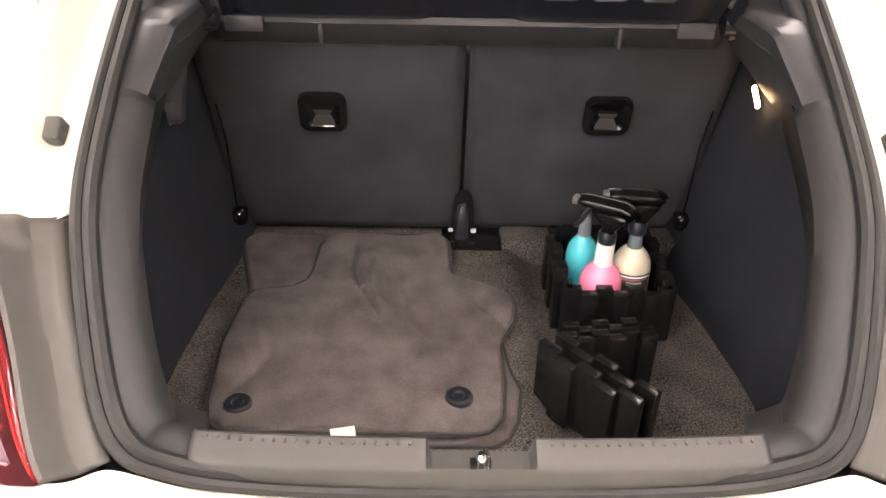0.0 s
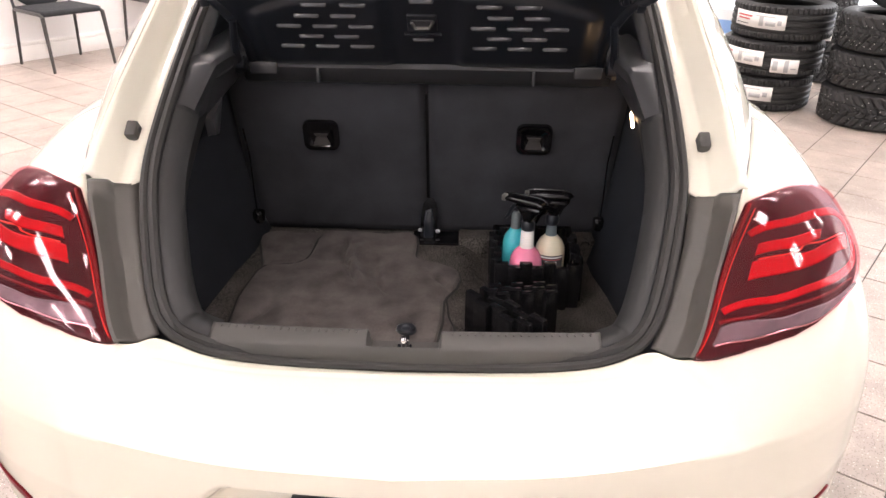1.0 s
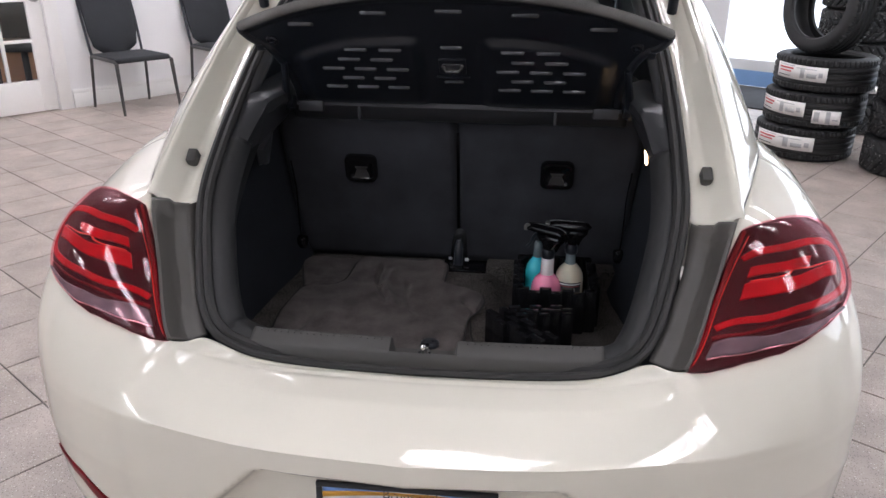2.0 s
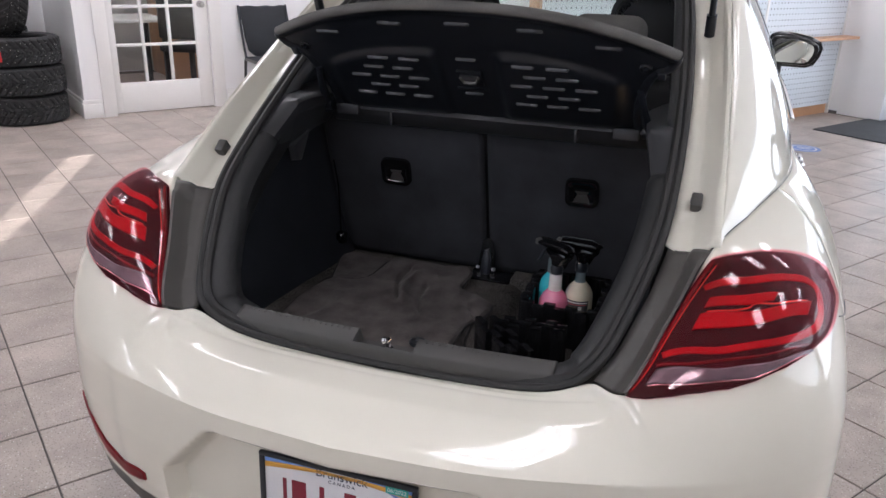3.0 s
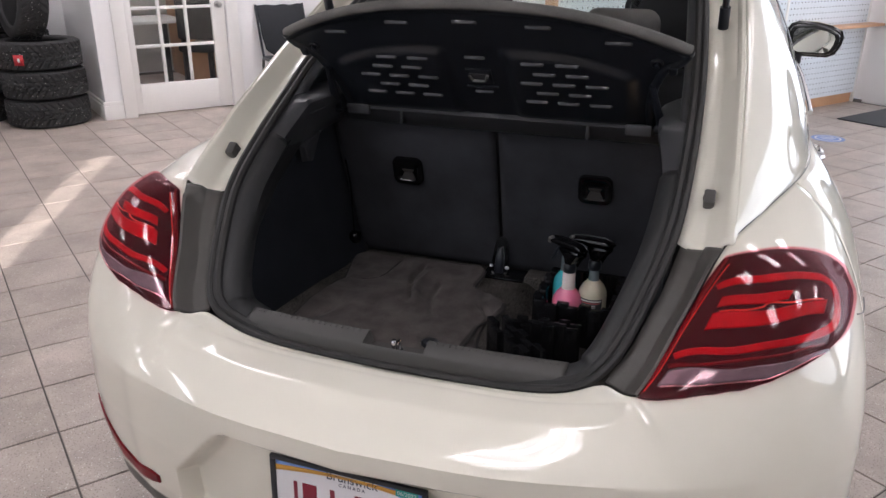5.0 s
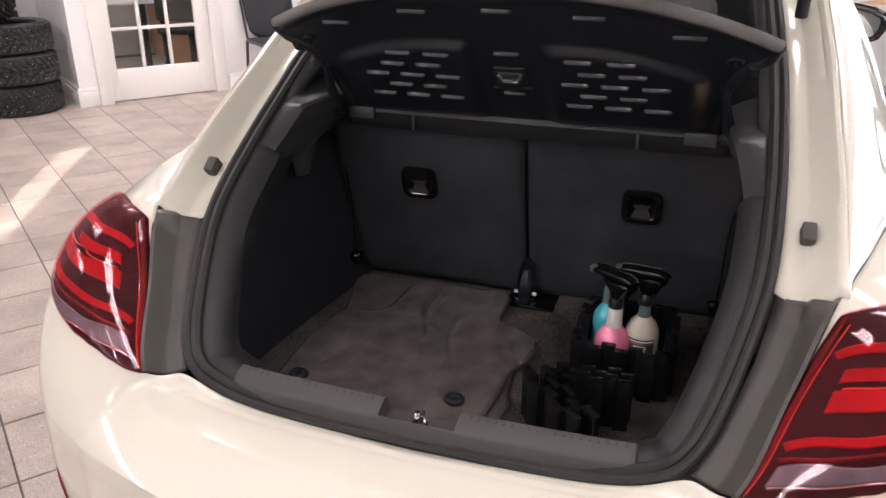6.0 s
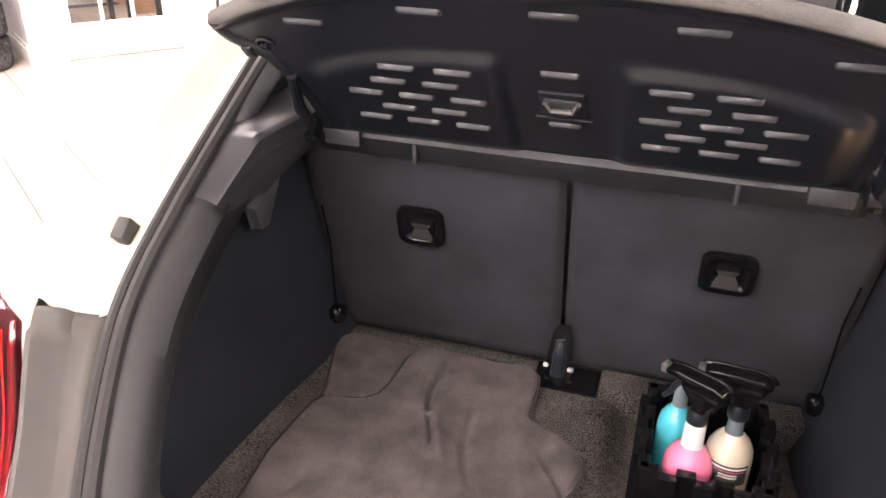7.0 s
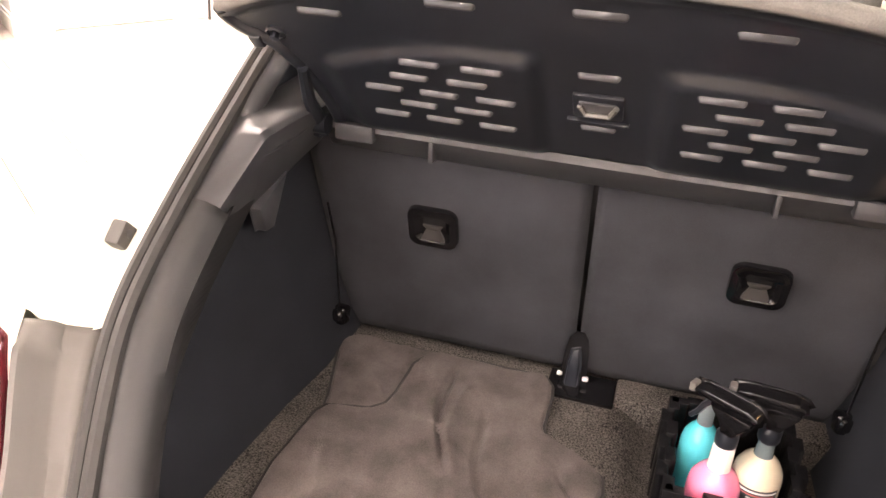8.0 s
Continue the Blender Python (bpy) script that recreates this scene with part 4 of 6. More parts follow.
MAROON = mat("maroon_plate_paint", (0.20, 0.012, 0.03), 0.4)
NAVY = mat("dark_navy_print", (0.03, 0.035, 0.07), 0.45)
OCHRE = mat("golden_print", (0.70, 0.36, 0.05), 0.45)
SKYBLUE = mat("blue_print", (0.16, 0.30, 0.66), 0.45, vary=0.2, big=25)
TEAL = mat("green_sticker", (0.03, 0.36, 0.30), 0.45)
flat_text("province_name", "Brunswick", 0.025, 0.010, 0.0630, PLATE, NAVY, plate)
flat_text("country_name", "CANADA", 0.0098, 0.010, 0.0475, PLATE, NAVY, plate, spread=1.5)
for x, w in ((-0.108, 0.008), (-0.078, 0.030), (-0.030, 0.010), (0.028, 0.024), (0.072, 0.030), (0.112, 0.030)):
    bm = bmesh.new()
    box(bm, (x - w / 2, -0.046, 0.0012), (x + w / 2, 0.033, 0.0028), 0.001, 1, PLATE)
    part("registration_bar", bm, MAROON, plate)
rows_y = np.linspace(-0.149, 0.149, 40)
sheet("sky_band", [[PLATE @ Vector((x, 0.050 + 0.020 * smooth(-0.15, -0.02, x) if x < 0 else 0.070 - 0.028 * smooth(0.05, 0.15, x), 0.0014)), PLATE @ Vector((x, 0.0722, 0.0014))] for x in rows_y], SKYBLUE, plate, thick=0.0004)
sheet("gold_wave", [[PLATE @ Vector((x, y, 0.0019)), PLATE @ Vector((x, y + 0.006 + 0.006 * abs(x) / 0.15, 0.0019))] for x in rows_y for y in (0.046 + 0.016 * math.sin((x + 0.17) * 9.0),)], OCHRE, plate, thick=0.0004)
st = boxed("month_sticker", (0.098, 0.056, 0.0013), (0.142, 0.0715, 0.0024), TEAL, plate, bevel=0.0004, seg=1, m=PLATE)
flat_text("sticker_date", "06/2022", 0.0115, 0.120, 0.0635, PLATE, PLATEWHITE, st, lift=0.0026)

# ---- the car: wheels, doors, front, mirror ----
def wheel(x, y):
    w = new("wheel")
    w.parent = car
    w.empty_display_size = 0.05
    m = pose(x, y, 0.332, 0, 90 if x > 0 else -90, 0)
    bm = bmesh.new()
    lathe(bm, [(0.225, -0.105), (0.290, -0.112), (0.322, -0.098), (0.332, -0.075), (0.332, 0.075), (0.322, 0.098), (0.290, 0.112), (0.225, 0.105), (0.225, -0.105)], 48, m)
    part("tyre", bm, TYRE, w)
    bm = bmesh.new()
    lathe(bm, [(0.0, 0.070), (0.05, 0.075), (0.06, 0.060), (0.20, 0.070), (0.222, 0.100), (0.226, 0.100), (0.226, -0.10)], 40, m)
    part("rim", bm, STEEL, w)


for sx in (1, -1):
    for y in (0.87, 3.41):
        wheel(sx * 0.785, y)

LOWER_TOP = [(0.802, 1.5, 0.928), (0.805, 1.9, 0.925), (0.805, 2.5, 0.935), (0.80, 3.0, 0.925), (0.79, 3.41, 0.93), (0.70, 3.8, 0.84), (0.45, 4.1, 0.72), (0.0, 4.2, 0.68)]
LOWER_MID = [(0.90, 1.35, 0.56), (0.912, 1.9, 0.73), (0.905, 2.5, 0.72), (0.90, 3.0, 0.69), (0.905, 3.41, 0.72), (0.86, 3.9, 0.62), (0.58, 4.2, 0.52), (0.0, 4.28, 0.50)]
LOWER_LOW = [(0.86, 1.30, 0.22), (0.84, 1.9, 0.22), (0.84, 2.5, 0.22), (0.85, 2.98, 0.22), (0.88, 3.41, 0.70), (0.82, 3.84, 0.22), (0.55, 4.12, 0.20), (0.0, 4.2, 0.20)]
for sx in (1, -1):
    rows = []
    for s in np.linspace(0, 7, 90):
        a, b, c = spline(LOWER_TOP, s), spline(LOWER_MID, s), spline(LOWER_LOW, s)
        if 3.0 < s < 5.0:
            y = c[1]
            arch = max(0.0, 0.37**2 - (y - 3.41) ** 2) ** 0.5
            c[2] = max(0.22, 0.33 + arch) if arch > 0 else 0.22
        rows.append(list(a + (b - a) * np.sin(np.linspace(0, 1, 9)[:, None] * math.pi / 2) ** 1.2) + list(b + (c - b) * np.linspace(0.12, 1, 8)[:, None]))
    sheet("side_body", mirrored(rows, sx), PAINT, car, flip=sx > 0, thick=0.003)
# bonnet
rows = []
for f in np.linspace(0, 1, 30):
    y = 3.05 + 1.15 * f
    hw = float(np.interp(y, [3.05, 3.41, 3.8, 4.1, 4.2], [0.80, 0.785, 0.69, 0.43, 0.02]))
    zb = float(np.interp(y, [3.05, 3.41, 3.8, 4.1, 4.2], [0.93, 0.925, 0.84, 0.72, 0.68]))
    rows.append([(hw * u, y, zb + 0.08 * (1 - u * u) * (1 - f * 0.8)) for u in np.linspace(-1, 1, 21)])
sheet("bonnet", rows, PAINT, car, thick=0.004)

# seats in the cabin
for sx in (1, -1):
    front = thing("front_seat", "black leatherette front seat with a large headrest", "car seat", "front seats")
    boxed("backrest", (-0.23, -0.06, 0.45), (0.23, 0.07, 1.06), SEATCLOTH, front, bevel=0.05, seg=4, m=pose(sx * 0.345, 1.76, 0.0, 0, 0, 0))
    boxed("seat", (-0.24, 0.0, 0.30), (0.24, 0.50, 0.46), SEATCLOTH, front, bevel=0.04, seg=4, m=pose(sx * 0.345, 1.76, 0.0))
    bm = bmesh.new()
    extrude_outline(bm, [(x * (1.0 + 0.25 * z), z) for x, z in rounded(0.240, 0.250, 0.085, 8)], 0.10, pose(sx * 0.345, 1.78, 1.205, 90, 0, 0), bevel=0.026)
    part("headrest", bm, SEATCLOTH, front)
    for px in (-0.05, 0.05):
        bm = bmesh.new()
        tube(bm, [(sx * 0.345 + px, 1.74, 1.03), (sx * 0.345 + px, 1.735, 1.12)], 0.007, 8)
        part("headrest_post", bm, CHROME, front)
    rest = thing("rear_headrest", "grey padded rear headrest", "headrest", "rear headrests")
    boxed("pad", (-0.105, -0.035, 1.12), (0.105, 0.045, 1.292), GREYCLOTH, rest, bevel=0.04, seg=5, m=pose(sx * 0.268, 1.20, 0.0))
    for px in (-0.045, 0.045):
        bm = bmesh.new()
        tube(bm, [(sx * 0.268 + px, 1.20, 1.0), (sx * 0.268 + px, 1.20, 1.14)], 0.006, 8)
        part("post", bm, CHROME, rest)
boxed("dashboard", (-0.66, 2.55, 0.70), (0.66, 3.0, 0.98), GLOSSTRIM, car, bevel=0.05, seg=4)
boxed("cabin_floor", (-0.70, 1.1, 0.22), (0.70, 3.0, 0.27), CARPET, car, bevel=0.01)
# door mirrors
MIRROR = mat("mirror_silver", (0.85, 0.87, 0.88), 0.02, metal=1.0, vary=0.01)
for sx in (1, -1):
    m = pose(sx * 0.893, 2.75, 1.080, 0, 0, sx * -6) @ Matrix.Diagonal((sx, 1, 1, 1))
    shape = [(-0.102, 0.0), (-0.101, 0.034), (-0.090, 0.056), (-0.066, 0.065), (0.0, 0.062), (0.060, 0.050), (0.098, 0.032), (0.106, 0.012), (0.100, -0.020), (0.084, -0.050), (0.060, -0.061), (-0.066, -0.061), (-0.092, -0.052), (-0.101, -0.030)]
    shell = new("door_mirror")
    shell.parent = car
    tagged(shell, "black door mirror with a tapered housing")
    for nm, grow, y0, deep, material, words in (("mirror_housing", 1.0, 0.012, 0.046, PIANO, ""), ("mirror_cap", 0.95, 0.085, 0.070, PAINT, "white mirror cap"), ("mirror_glass", 0.80, -0.034, 0.003, MIRROR, "clear mirror glass")):
        bm = bmesh.new()
        extrude_outline(bm, [(x * grow, z * grow) for x, z in shape], deep, m @ pose(0, y0, 0, 90, 0, 0), bevel=0.012 if deep > 0.01 else 0.0)
        bmesh.ops.recalc_face_normals(bm, faces=bm.faces)
        part(nm, bm, material, shell, words)
    boxed("mirror_foot", (0.755 if sx > 0 else -0.86, 2.76, 0.965), (0.86 if sx > 0 else -0.755, 2.83, 1.06), GLOSSTRIM, shell, bevel=0.015)
    # door handle
    bm = bmesh.new()
    tube(bm, [(sx * 0.860, 1.80, 0.775), (sx * 0.900, 1.83, 0.780), (sx * 0.902, 1.95, 0.783), (sx * 0.860, 1.99, 0.780)], 0.013, 8)
    part("door_handle", bm, CHROME, car, "chrome door handle")
    # gas strut
    bm = bmesh.new()
    tube(bm, [(sx * 0.535, 1.02, 1.28), (sx * 0.535, 0.96, 1.42), (sx * 0.52, 0.80, 1.80)], 0.008, 8)
    tube(bm, [(sx * 0.535, 1.025, 1.265), (sx * 0.535, 1.005, 1.315)], 0.013, 10)
    part("gas_strut", bm, GLOSSTRIM, car, "black tailgate gas strut")
# raised tailgate
GATE = Matrix.Translation((0, 1.40, 1.475)) @ pose(0, 0, 0, -24, 0, 0)
rows = []
for f in np.linspace(0, 1, 24):
    hw = float(np.interp(f, [0, 0.2, 0.7, 0.92, 1], [0.46, 0.53, 0.56, 0.50, 0.40]))
    rows.append([GATE @ Vector((hw * u, -1.16 * f, 0.0 + 0.06 * (1 - u * u) - 0.16 * max(0, f - 0.62) ** 1.3)) for u in np.linspace(-1, 1, 25)])
gate = sheet("tailgate", rows, PAINT, car, "raised white tailgate", thick=0.035)
rows = []
for f in np.linspace(0.06, 0.52, 12):
    hw = float(np.interp(f, [0, 0.2, 0.7], [0.38, 0.43, 0.46]))
    rows.append([GATE @ Vector((hw * u, -1.16 * f, 0.004 + 0.06 * (1 - u * u))) for u in np.linspace(-1, 1, 17)])
sheet("rear_window", rows, GLOSSTRIM, gate, "dark rear window")

# ---- things in the luggage bay ----
def floor_mat(name, label, z0, left_line, right_line, seed, crumple):
    """A wrinkled velour mat between two edge lines of (y, x) points."""
    ob = thing(name, label, "floor mat", "floor mats")
    ly, lx = zip(*left_line)
    ry, rx = zip(*right_line)
    y0, y1 = ly[0], ly[-1]
    rows = []
    ys = np.concatenate([[y0], np.linspace(y0 + 0.003, y1 - 0.003, 130), [y1]])
    for y in ys:
        left, right = float(np.interp(y, ly, lx)), float(np.interp(y, ry, rx))
        row = []
        us = np.concatenate([[0, 0.0], np.linspace(0.006, 0.994, 120), [1.0, 1.0]])
        for i, u in enumerate(us):
            x = left + (right - left) * u
            edge = min(u, 1 - u) * (right - left)
            e = float(smooth(0, 0.008, edge)) * float(smooth(y0, y0 + 0.008, y)) * float(smooth(y1, y1 - 0.008, y))
            w = noise.noise(Vector((x * 16 + y * 5, y * 4.5 - x * 2, seed))) * 0.009 + noise.noise(Vector((x * 7 + seed, y * 7, 0))) * 0.006
            w += 0.0032 * (0.5 - abs(noise.noise(Vector((x * 30 + y * 9, y * 11 - x * 9, seed + 5))))) - 0.0012
            # the long creases that lead from the back towards the middle
            for cx, slope_x, wide, deep, ya, yb in ((-0.190, -0.20, 0.006, 0.016, 0.66, 0.94), (-0.165, -0.16, 0.011, -0.011, 0.64, 0.90), (-0.125, -0.30, 0.007, 0.010, 0.60, 0.84), (-0.02, -0.55, 0.007, 0.012, 0.50, 0.74), (0.02, -0.45, 0.008, 0.010, 0.48, 0.66), (-0.285, 0.25, 0.011, 0.009, 0.44, 0.60)):
                bend = 0.010 * math.sin(y * 23 + cx * 40)
                w -= crumple * deep * math.exp(-((x - cx - slope_x * (y - 0.80) - bend) / wide) ** 2) * float(smooth(ya, ya + 0.06, y) * smooth(yb, yb - 0.05, y))
            z = z0 + 0.007 * e + max(-0.013, w) * e
            if i in (0, len(us) - 1) or y in (ys[0], ys[-1]):
                z = z0 - 0.004
            row.append((x, y, z))
        rows.append(row)
    sheet("velour_surface", rows, VELOUR, ob, flip=True)
    bm = bmesh.new()
    loop = [Vector(r[1]) for r in rows[1:-1]] + [Vector(r[-2]) for r in rows[-2:0:-1]]
    # binding, coloured darker than the velour to draw the edge shade
    tube(bm, loop, 0.0032, 6, closed=True)
    part("bound_edge", bm, MATSHADE, ob, "stitched edge binding coloured dark for the shade at the edge")
    return ob


floor_mat("floor_mat", "grey velour floor mat lying under another one", 0.551, [(0.384, -0.33), (0.40, -0.37), (0.46, -0.398), (0.60, -0.408), (0.745, -0.398), (0.80, -0.408), (0.955, -0.455), (0.975, -0.448), (0.990, -0.42)],
          [(0.384, 0.030), (0.40, 0.055), (0.44, 0.074), (0.51, 0.084), (0.56, 0.070), (0.66, 0.060), (0.78, 0.0), (0.80, -0.10), (0.990, -0.195)], 3.1, 0.0)
top_mat = floor_mat("floor_mat", "crumpled grey velour floor mat with black eyelets", 0.567, [(0.394, -0.345), (0.402, -0.372), (0.42, -0.390), (0.46, -0.400), (0.60, -0.412), (0.735, -0.402), (0.756, -0.392), (0.766, -0.355), (0.774, -0.318), (0.795, -0.297), (0.83, -0.290), (0.92, -0.288), (0.945, -0.276), (0.962, -0.245), (0.972, -0.205)],
                    [(0.394, 0.000), (0.402, 0.028), (0.43, 0.050), (0.51, 0.058), (0.60, 0.058), (0.622, 0.064), (0.665, 0.085), (0.71, 0.094), (0.745, 0.090), (0.775, 0.050), (0.795, 0.018), (0.808, -0.012), (0.83, -0.021), (0.91, -0.021), (0.945, -0.026), (0.972, -0.045)], 0.0, 1.0)
for x, y in ((-0.350, 0.447), (-0.017, 0.466)):
    bm = bmesh.new()
    lathe(bm, [(0.0, 0.001), (0.008, 0.001), (0.010, 0.004), (0.018, 0.005), (0.021, 0.003), (0.022, -0.004)], 24, pose(x, y, 0.577))
    part("eyelet", bm, GLOSSTRIM, top_mat, "black plastic eyelet")
boxed("white_tag", (-0.018, -0.022, -0.0006), (0.018, 0.022, 0.0006), PAPER, top_mat, "small white care tag", bevel=0.0004, seg=1, m=pose(-0.184, 0.378, 0.571, 14, 0, 12))


def battlement(parent, p0, p1, z0, z1, deep, n, name="wall_block", tilt=0.0, thick=0.018):
    """A wall of upright plastic blocks, alternately set in and out, from p0 to p1."""
    p0, p1 = Vector((*p0, 0)), Vector((*p1, 0))
    d = (p1 - p0).normalized()
    nrm = Vector((d.y, -d.x, 0))
    step = (p1 - p0).length / n
    for i in range(n):
        out = deep / 2 if i % 2 else -deep / 2
        c = p0 + d * step * (i + 0.5) + nrm * out
        m = Matrix.Translation(c) @ Matrix(((d.x, nrm.x, 0, 0), (d.y, nrm.y, 0, 0), (0, 0, 1, 0), (0, 0, 0, 1)))
        bm = bmesh.new()
        top = z1 - (0.004 if i % 2 else 0.0)
        box(bm, (-step / 2 - 0.001, -thick / 2, z0), (step / 2 + 0.001, thick / 2, top), 0.0022, 2, m)
        part(name, bm, CRATE, parent)


crate = thing("folding_crate", "black folding plastic crate holding spray bottles", "crate")
cx0, cx1, cy0, cy1, cz0, cz1 = 0.178, 0.372, 0.700, 0.925, 0.506, 0.620
battlement(crate, (cx0, cy0), (cx1, cy0), cz0, cz1, 0.012, 7)
battlement(crate, (cx1, cy1), (cx0, cy1), cz0, cz1, 0.012, 7)
battlement(crate, (cx0, cy1), (cx0, cy0), cz0, cz1, 0.010, 7)
battlement(crate, (cx1, cy0), (cx1, cy1), cz0, cz1, 0.010, 7)
boxed("crate_base", (cx0, cy0, cz0), (cx1, cy1, cz0 + 0.006), CRATE, crate, bevel=0.002)
panel = thing("folded_crate", "folded black plastic crate standing in a v shape", "crate")
battlement(panel, (0.108, 0.520), (0.232, 0.382), 0.520, 0.644, 0.010, 5, thick=0.016)
battlement(panel, (0.138, 0.540), (0.262, 0.402), 0.512, 0.642, 0.010, 5, thick=0.016)
battlement(panel, (0.150, 0.560), (0.308, 0.580), 0.506, 0.622, 0.010, 6, thick=0.016)
battlement(panel, (0.160, 0.592), (0.310, 0.612), 0.506, 0.618, 0.010, 6, thick=0.016)


def liquid(name, colour, rough=0.25):
    m = mat(name, colour, rough, coat=0.6, vary=0.06, scale=60, big=25)
    m.node_tree.nodes["Principled BSDF"].inputs["Subsurface Weight"].default_value = 0.35
    m.node_tree.nodes["Principled BSDF"].inputs["Subsurface Radius"].default_value = (0.02, 0.015, 0.015)
    return m


PINK, CREAM, AQUA, MILK = liquid("pink_fluid_bottle", (0.95, 0.27, 0.44)), liquid("cream_fluid_bottle", (0.68, 0.62, 0.48)), liquid("aqua_fluid_bottle", (0.06, 0.55, 0.64)), liquid("milky_bottle_neck", (0.92, 0.88, 0.85))


CLEARNECK = mat("clear_neck_plastic", (0.16, 0.20, 0.21), 0.15, coat=0.8, vary=0.1)


def sprayer(parent, x, y, z, turn):
    """A trigger head: nozzle along the local -x."""
    m = pose(x, y, z, 0, 0, turn)
    bm = bmesh.new()
    lathe(bm, [(0.0, -0.008), (0.0150, -0.008), (0.0162, -0.005), (0.0162, 0.012), (0.012, 0.018), (0.010, 0.030), (0.0, 0.031)], 20, m)
    part("collar", bm, GLOSSTRIM, parent)
    bm = bmesh.new()
    extrude_outline(bm, [(-0.060, 0.060), (-0.060, 0.068), (-0.040, 0.0715), (0.022, 0.0710), (0.036, 0.066), (0.041, 0.060), (0.036, 0.056), (-0.030, 0.057)], 0.024, m @ pose(0, 0.012, 0, 90, 0, 0), bevel=0.005)
    head = part("spray_head", bm, PIANO, parent, "glossy black trigger spray head")
    bm = bmesh.new()
    extrude_outline(bm, [(-0.036, 0.0545), (0.033, 0.0545), (0.032, 0.044), (0.020, 0.031), (0.012, 0.014), (-0.010, 0.014), (-0.012, 0.030), (-0.026, 0.045)], 0.028, m @ pose(0, 0.014, 0, 90, 0, 0), bevel=0.007)
    part("shroud", bm, PIANO, head)
    bm = bmesh.new()
    tube(bm, [m @ Vector(p) for p in ((-0.034, 0, 0.052), (-0.043, 0, 0.040), (-0.050, 0, 0.024), (-0.060, 0, 0.010))], [0.006, 0.005, 0.0045, 0.004], 8)
    part("trigger", bm, GLOSSTRIM, head)
    bm = bmesh.new()
    box(bm, (-0.069, -0.009, 0.056), (-0.0585, 0.009, 0.071), 0.003, 2, m)
    part("nozzle", bm, GREY, head)


pink = thing("spray_bottle", "pink spray bottle with a black trigger", "spray bottle", "spray bottles in the crate")
at = pose(0.250, 0.752, 0)
bm = bmesh.new()
lathe(bm, [(0.0, 0.512), (0.034, 0.512), (0.039, 0.517), (0.039, 0.600), (0.037, 0.614), (0.030, 0.628), (0.021, 0.638), (0.0178, 0.642)], 32, at)
part("body", bm, PINK, pink, "bright pink bottle body")
bm = bmesh.new()
lathe(bm, [(0.0176, 0.640), (0.0168, 0.648), (0.0160, 0.686), (0.012, 0.689)], 28, at)
part("neck", bm, MILK, pink, "milky white neck")
sprayer(pink, 0.250, 0.752, 0.692, -28)
cream = thing("spray_bottle", "cream spray bottle with a dark label and black trigger", "spray bottle", "spray bottles in the crate")
CX, CY = 0.309, 0.776
at = pose(CX, CY, 0)
bm = bmesh.new()
lathe(bm, [(0.0, 0.512), (0.032, 0.512), (0.036, 0.517), (0.036, 0.622), (0.034, 0.636), (0.027, 0.650), (0.018, 0.660), (0.0145, 0.664)], 32, at)
part("body", bm, CREAM, cream, "cream bottle body")
bm = bmesh.new()
lathe(bm, [(0.0143, 0.663), (0.0130, 0.676), (0.0125, 0.700), (0.010, 0.701)], 24, at)
part("neck", bm, CLEARNECK, cream, "clear bottle neck")
tag = sheet("label", [[(CX + 0.0366 * math.cos(radians(a)), CY + 0.0366 * math.sin(radians(a)), z) for z in (0.585, 0.605, 0.622)] for a in np.linspace(-140, -40, 24)], INKSHADE, cream, "dark paper label", thick=0.0006)
for z, h, w, mm in ((0.616, 0.003, 46, PAPER), (0.611, 0.002, 40, REDINK), (0.604, 0.003, 22, PAPER), (0.599, 0.003, 22, PAPER), (0.594, 0.003, 18, PAPER)):
    sheet("print_bar", [[(CX + 0.0374 * math.cos(radians(a)), CY + 0.0374 * math.sin(radians(a)), zz) for zz in (z, z + h)] for a in np.linspace(-90 - w, -90 + w, 14)], mm, tag, thick=0.0004)
sprayer(cream, CX, CY, 0.700, -6)
aqua = thing("spray_bottle", "translucent aqua spray bottle with a clear neck", "spray bottle", "spray bottles in the crate")
at = pose(0.226, 0.826, 0)
bm = bmesh.new()
lathe(bm, [(0.0, 0.512), (0.026, 0.512), (0.030, 0.517), (0.030, 0.618), (0.027, 0.634), (0.020, 0.646), (0.014, 0.653), (0.0128, 0.658)], 32, at)
part("body", bm, AQUA, aqua, "aqua bottle body")
bm = bmesh.new()
lathe(bm, [(0.0127, 0.657), (0.0115, 0.694), (0.008, 0.700), (0.0, 0.701)], 20, at)
part("neck", bm, CLEARNECK, aqua, "clear bottle neck")

# ---- the showroom ----
def slab(name, a0, a1, b0, b1, z0, z1, material, parent=None, label="", category="", kind="structure", bevel=0.0):
    """A block in the room's frame."""
    bm = bmesh.new()
    box(bm, (a0, b0, z0), (a1, b1, z1), bevel, 2, ROOM_TURN)
    ob = part(name, bm, material, parent, "" if parent is None else label)
    if parent is None:
        tagged(ob, label, category or name, "", kind)
    return ob


A0, A1, B0, B1, HIGH = -5.2, 7.6, -4.6, 6.30, 3.8
DOOR_A0, DOOR_A1, DOOR_TOP = 1.075, 1.995, 2.05
slab("ceiling", A0 - 0.2, A1 + 0.2, B0 - 0.2, 9.2, HIGH, HIGH + 0.15, CEIL, None, "pale grey suspended showroom ceiling", "ceiling")
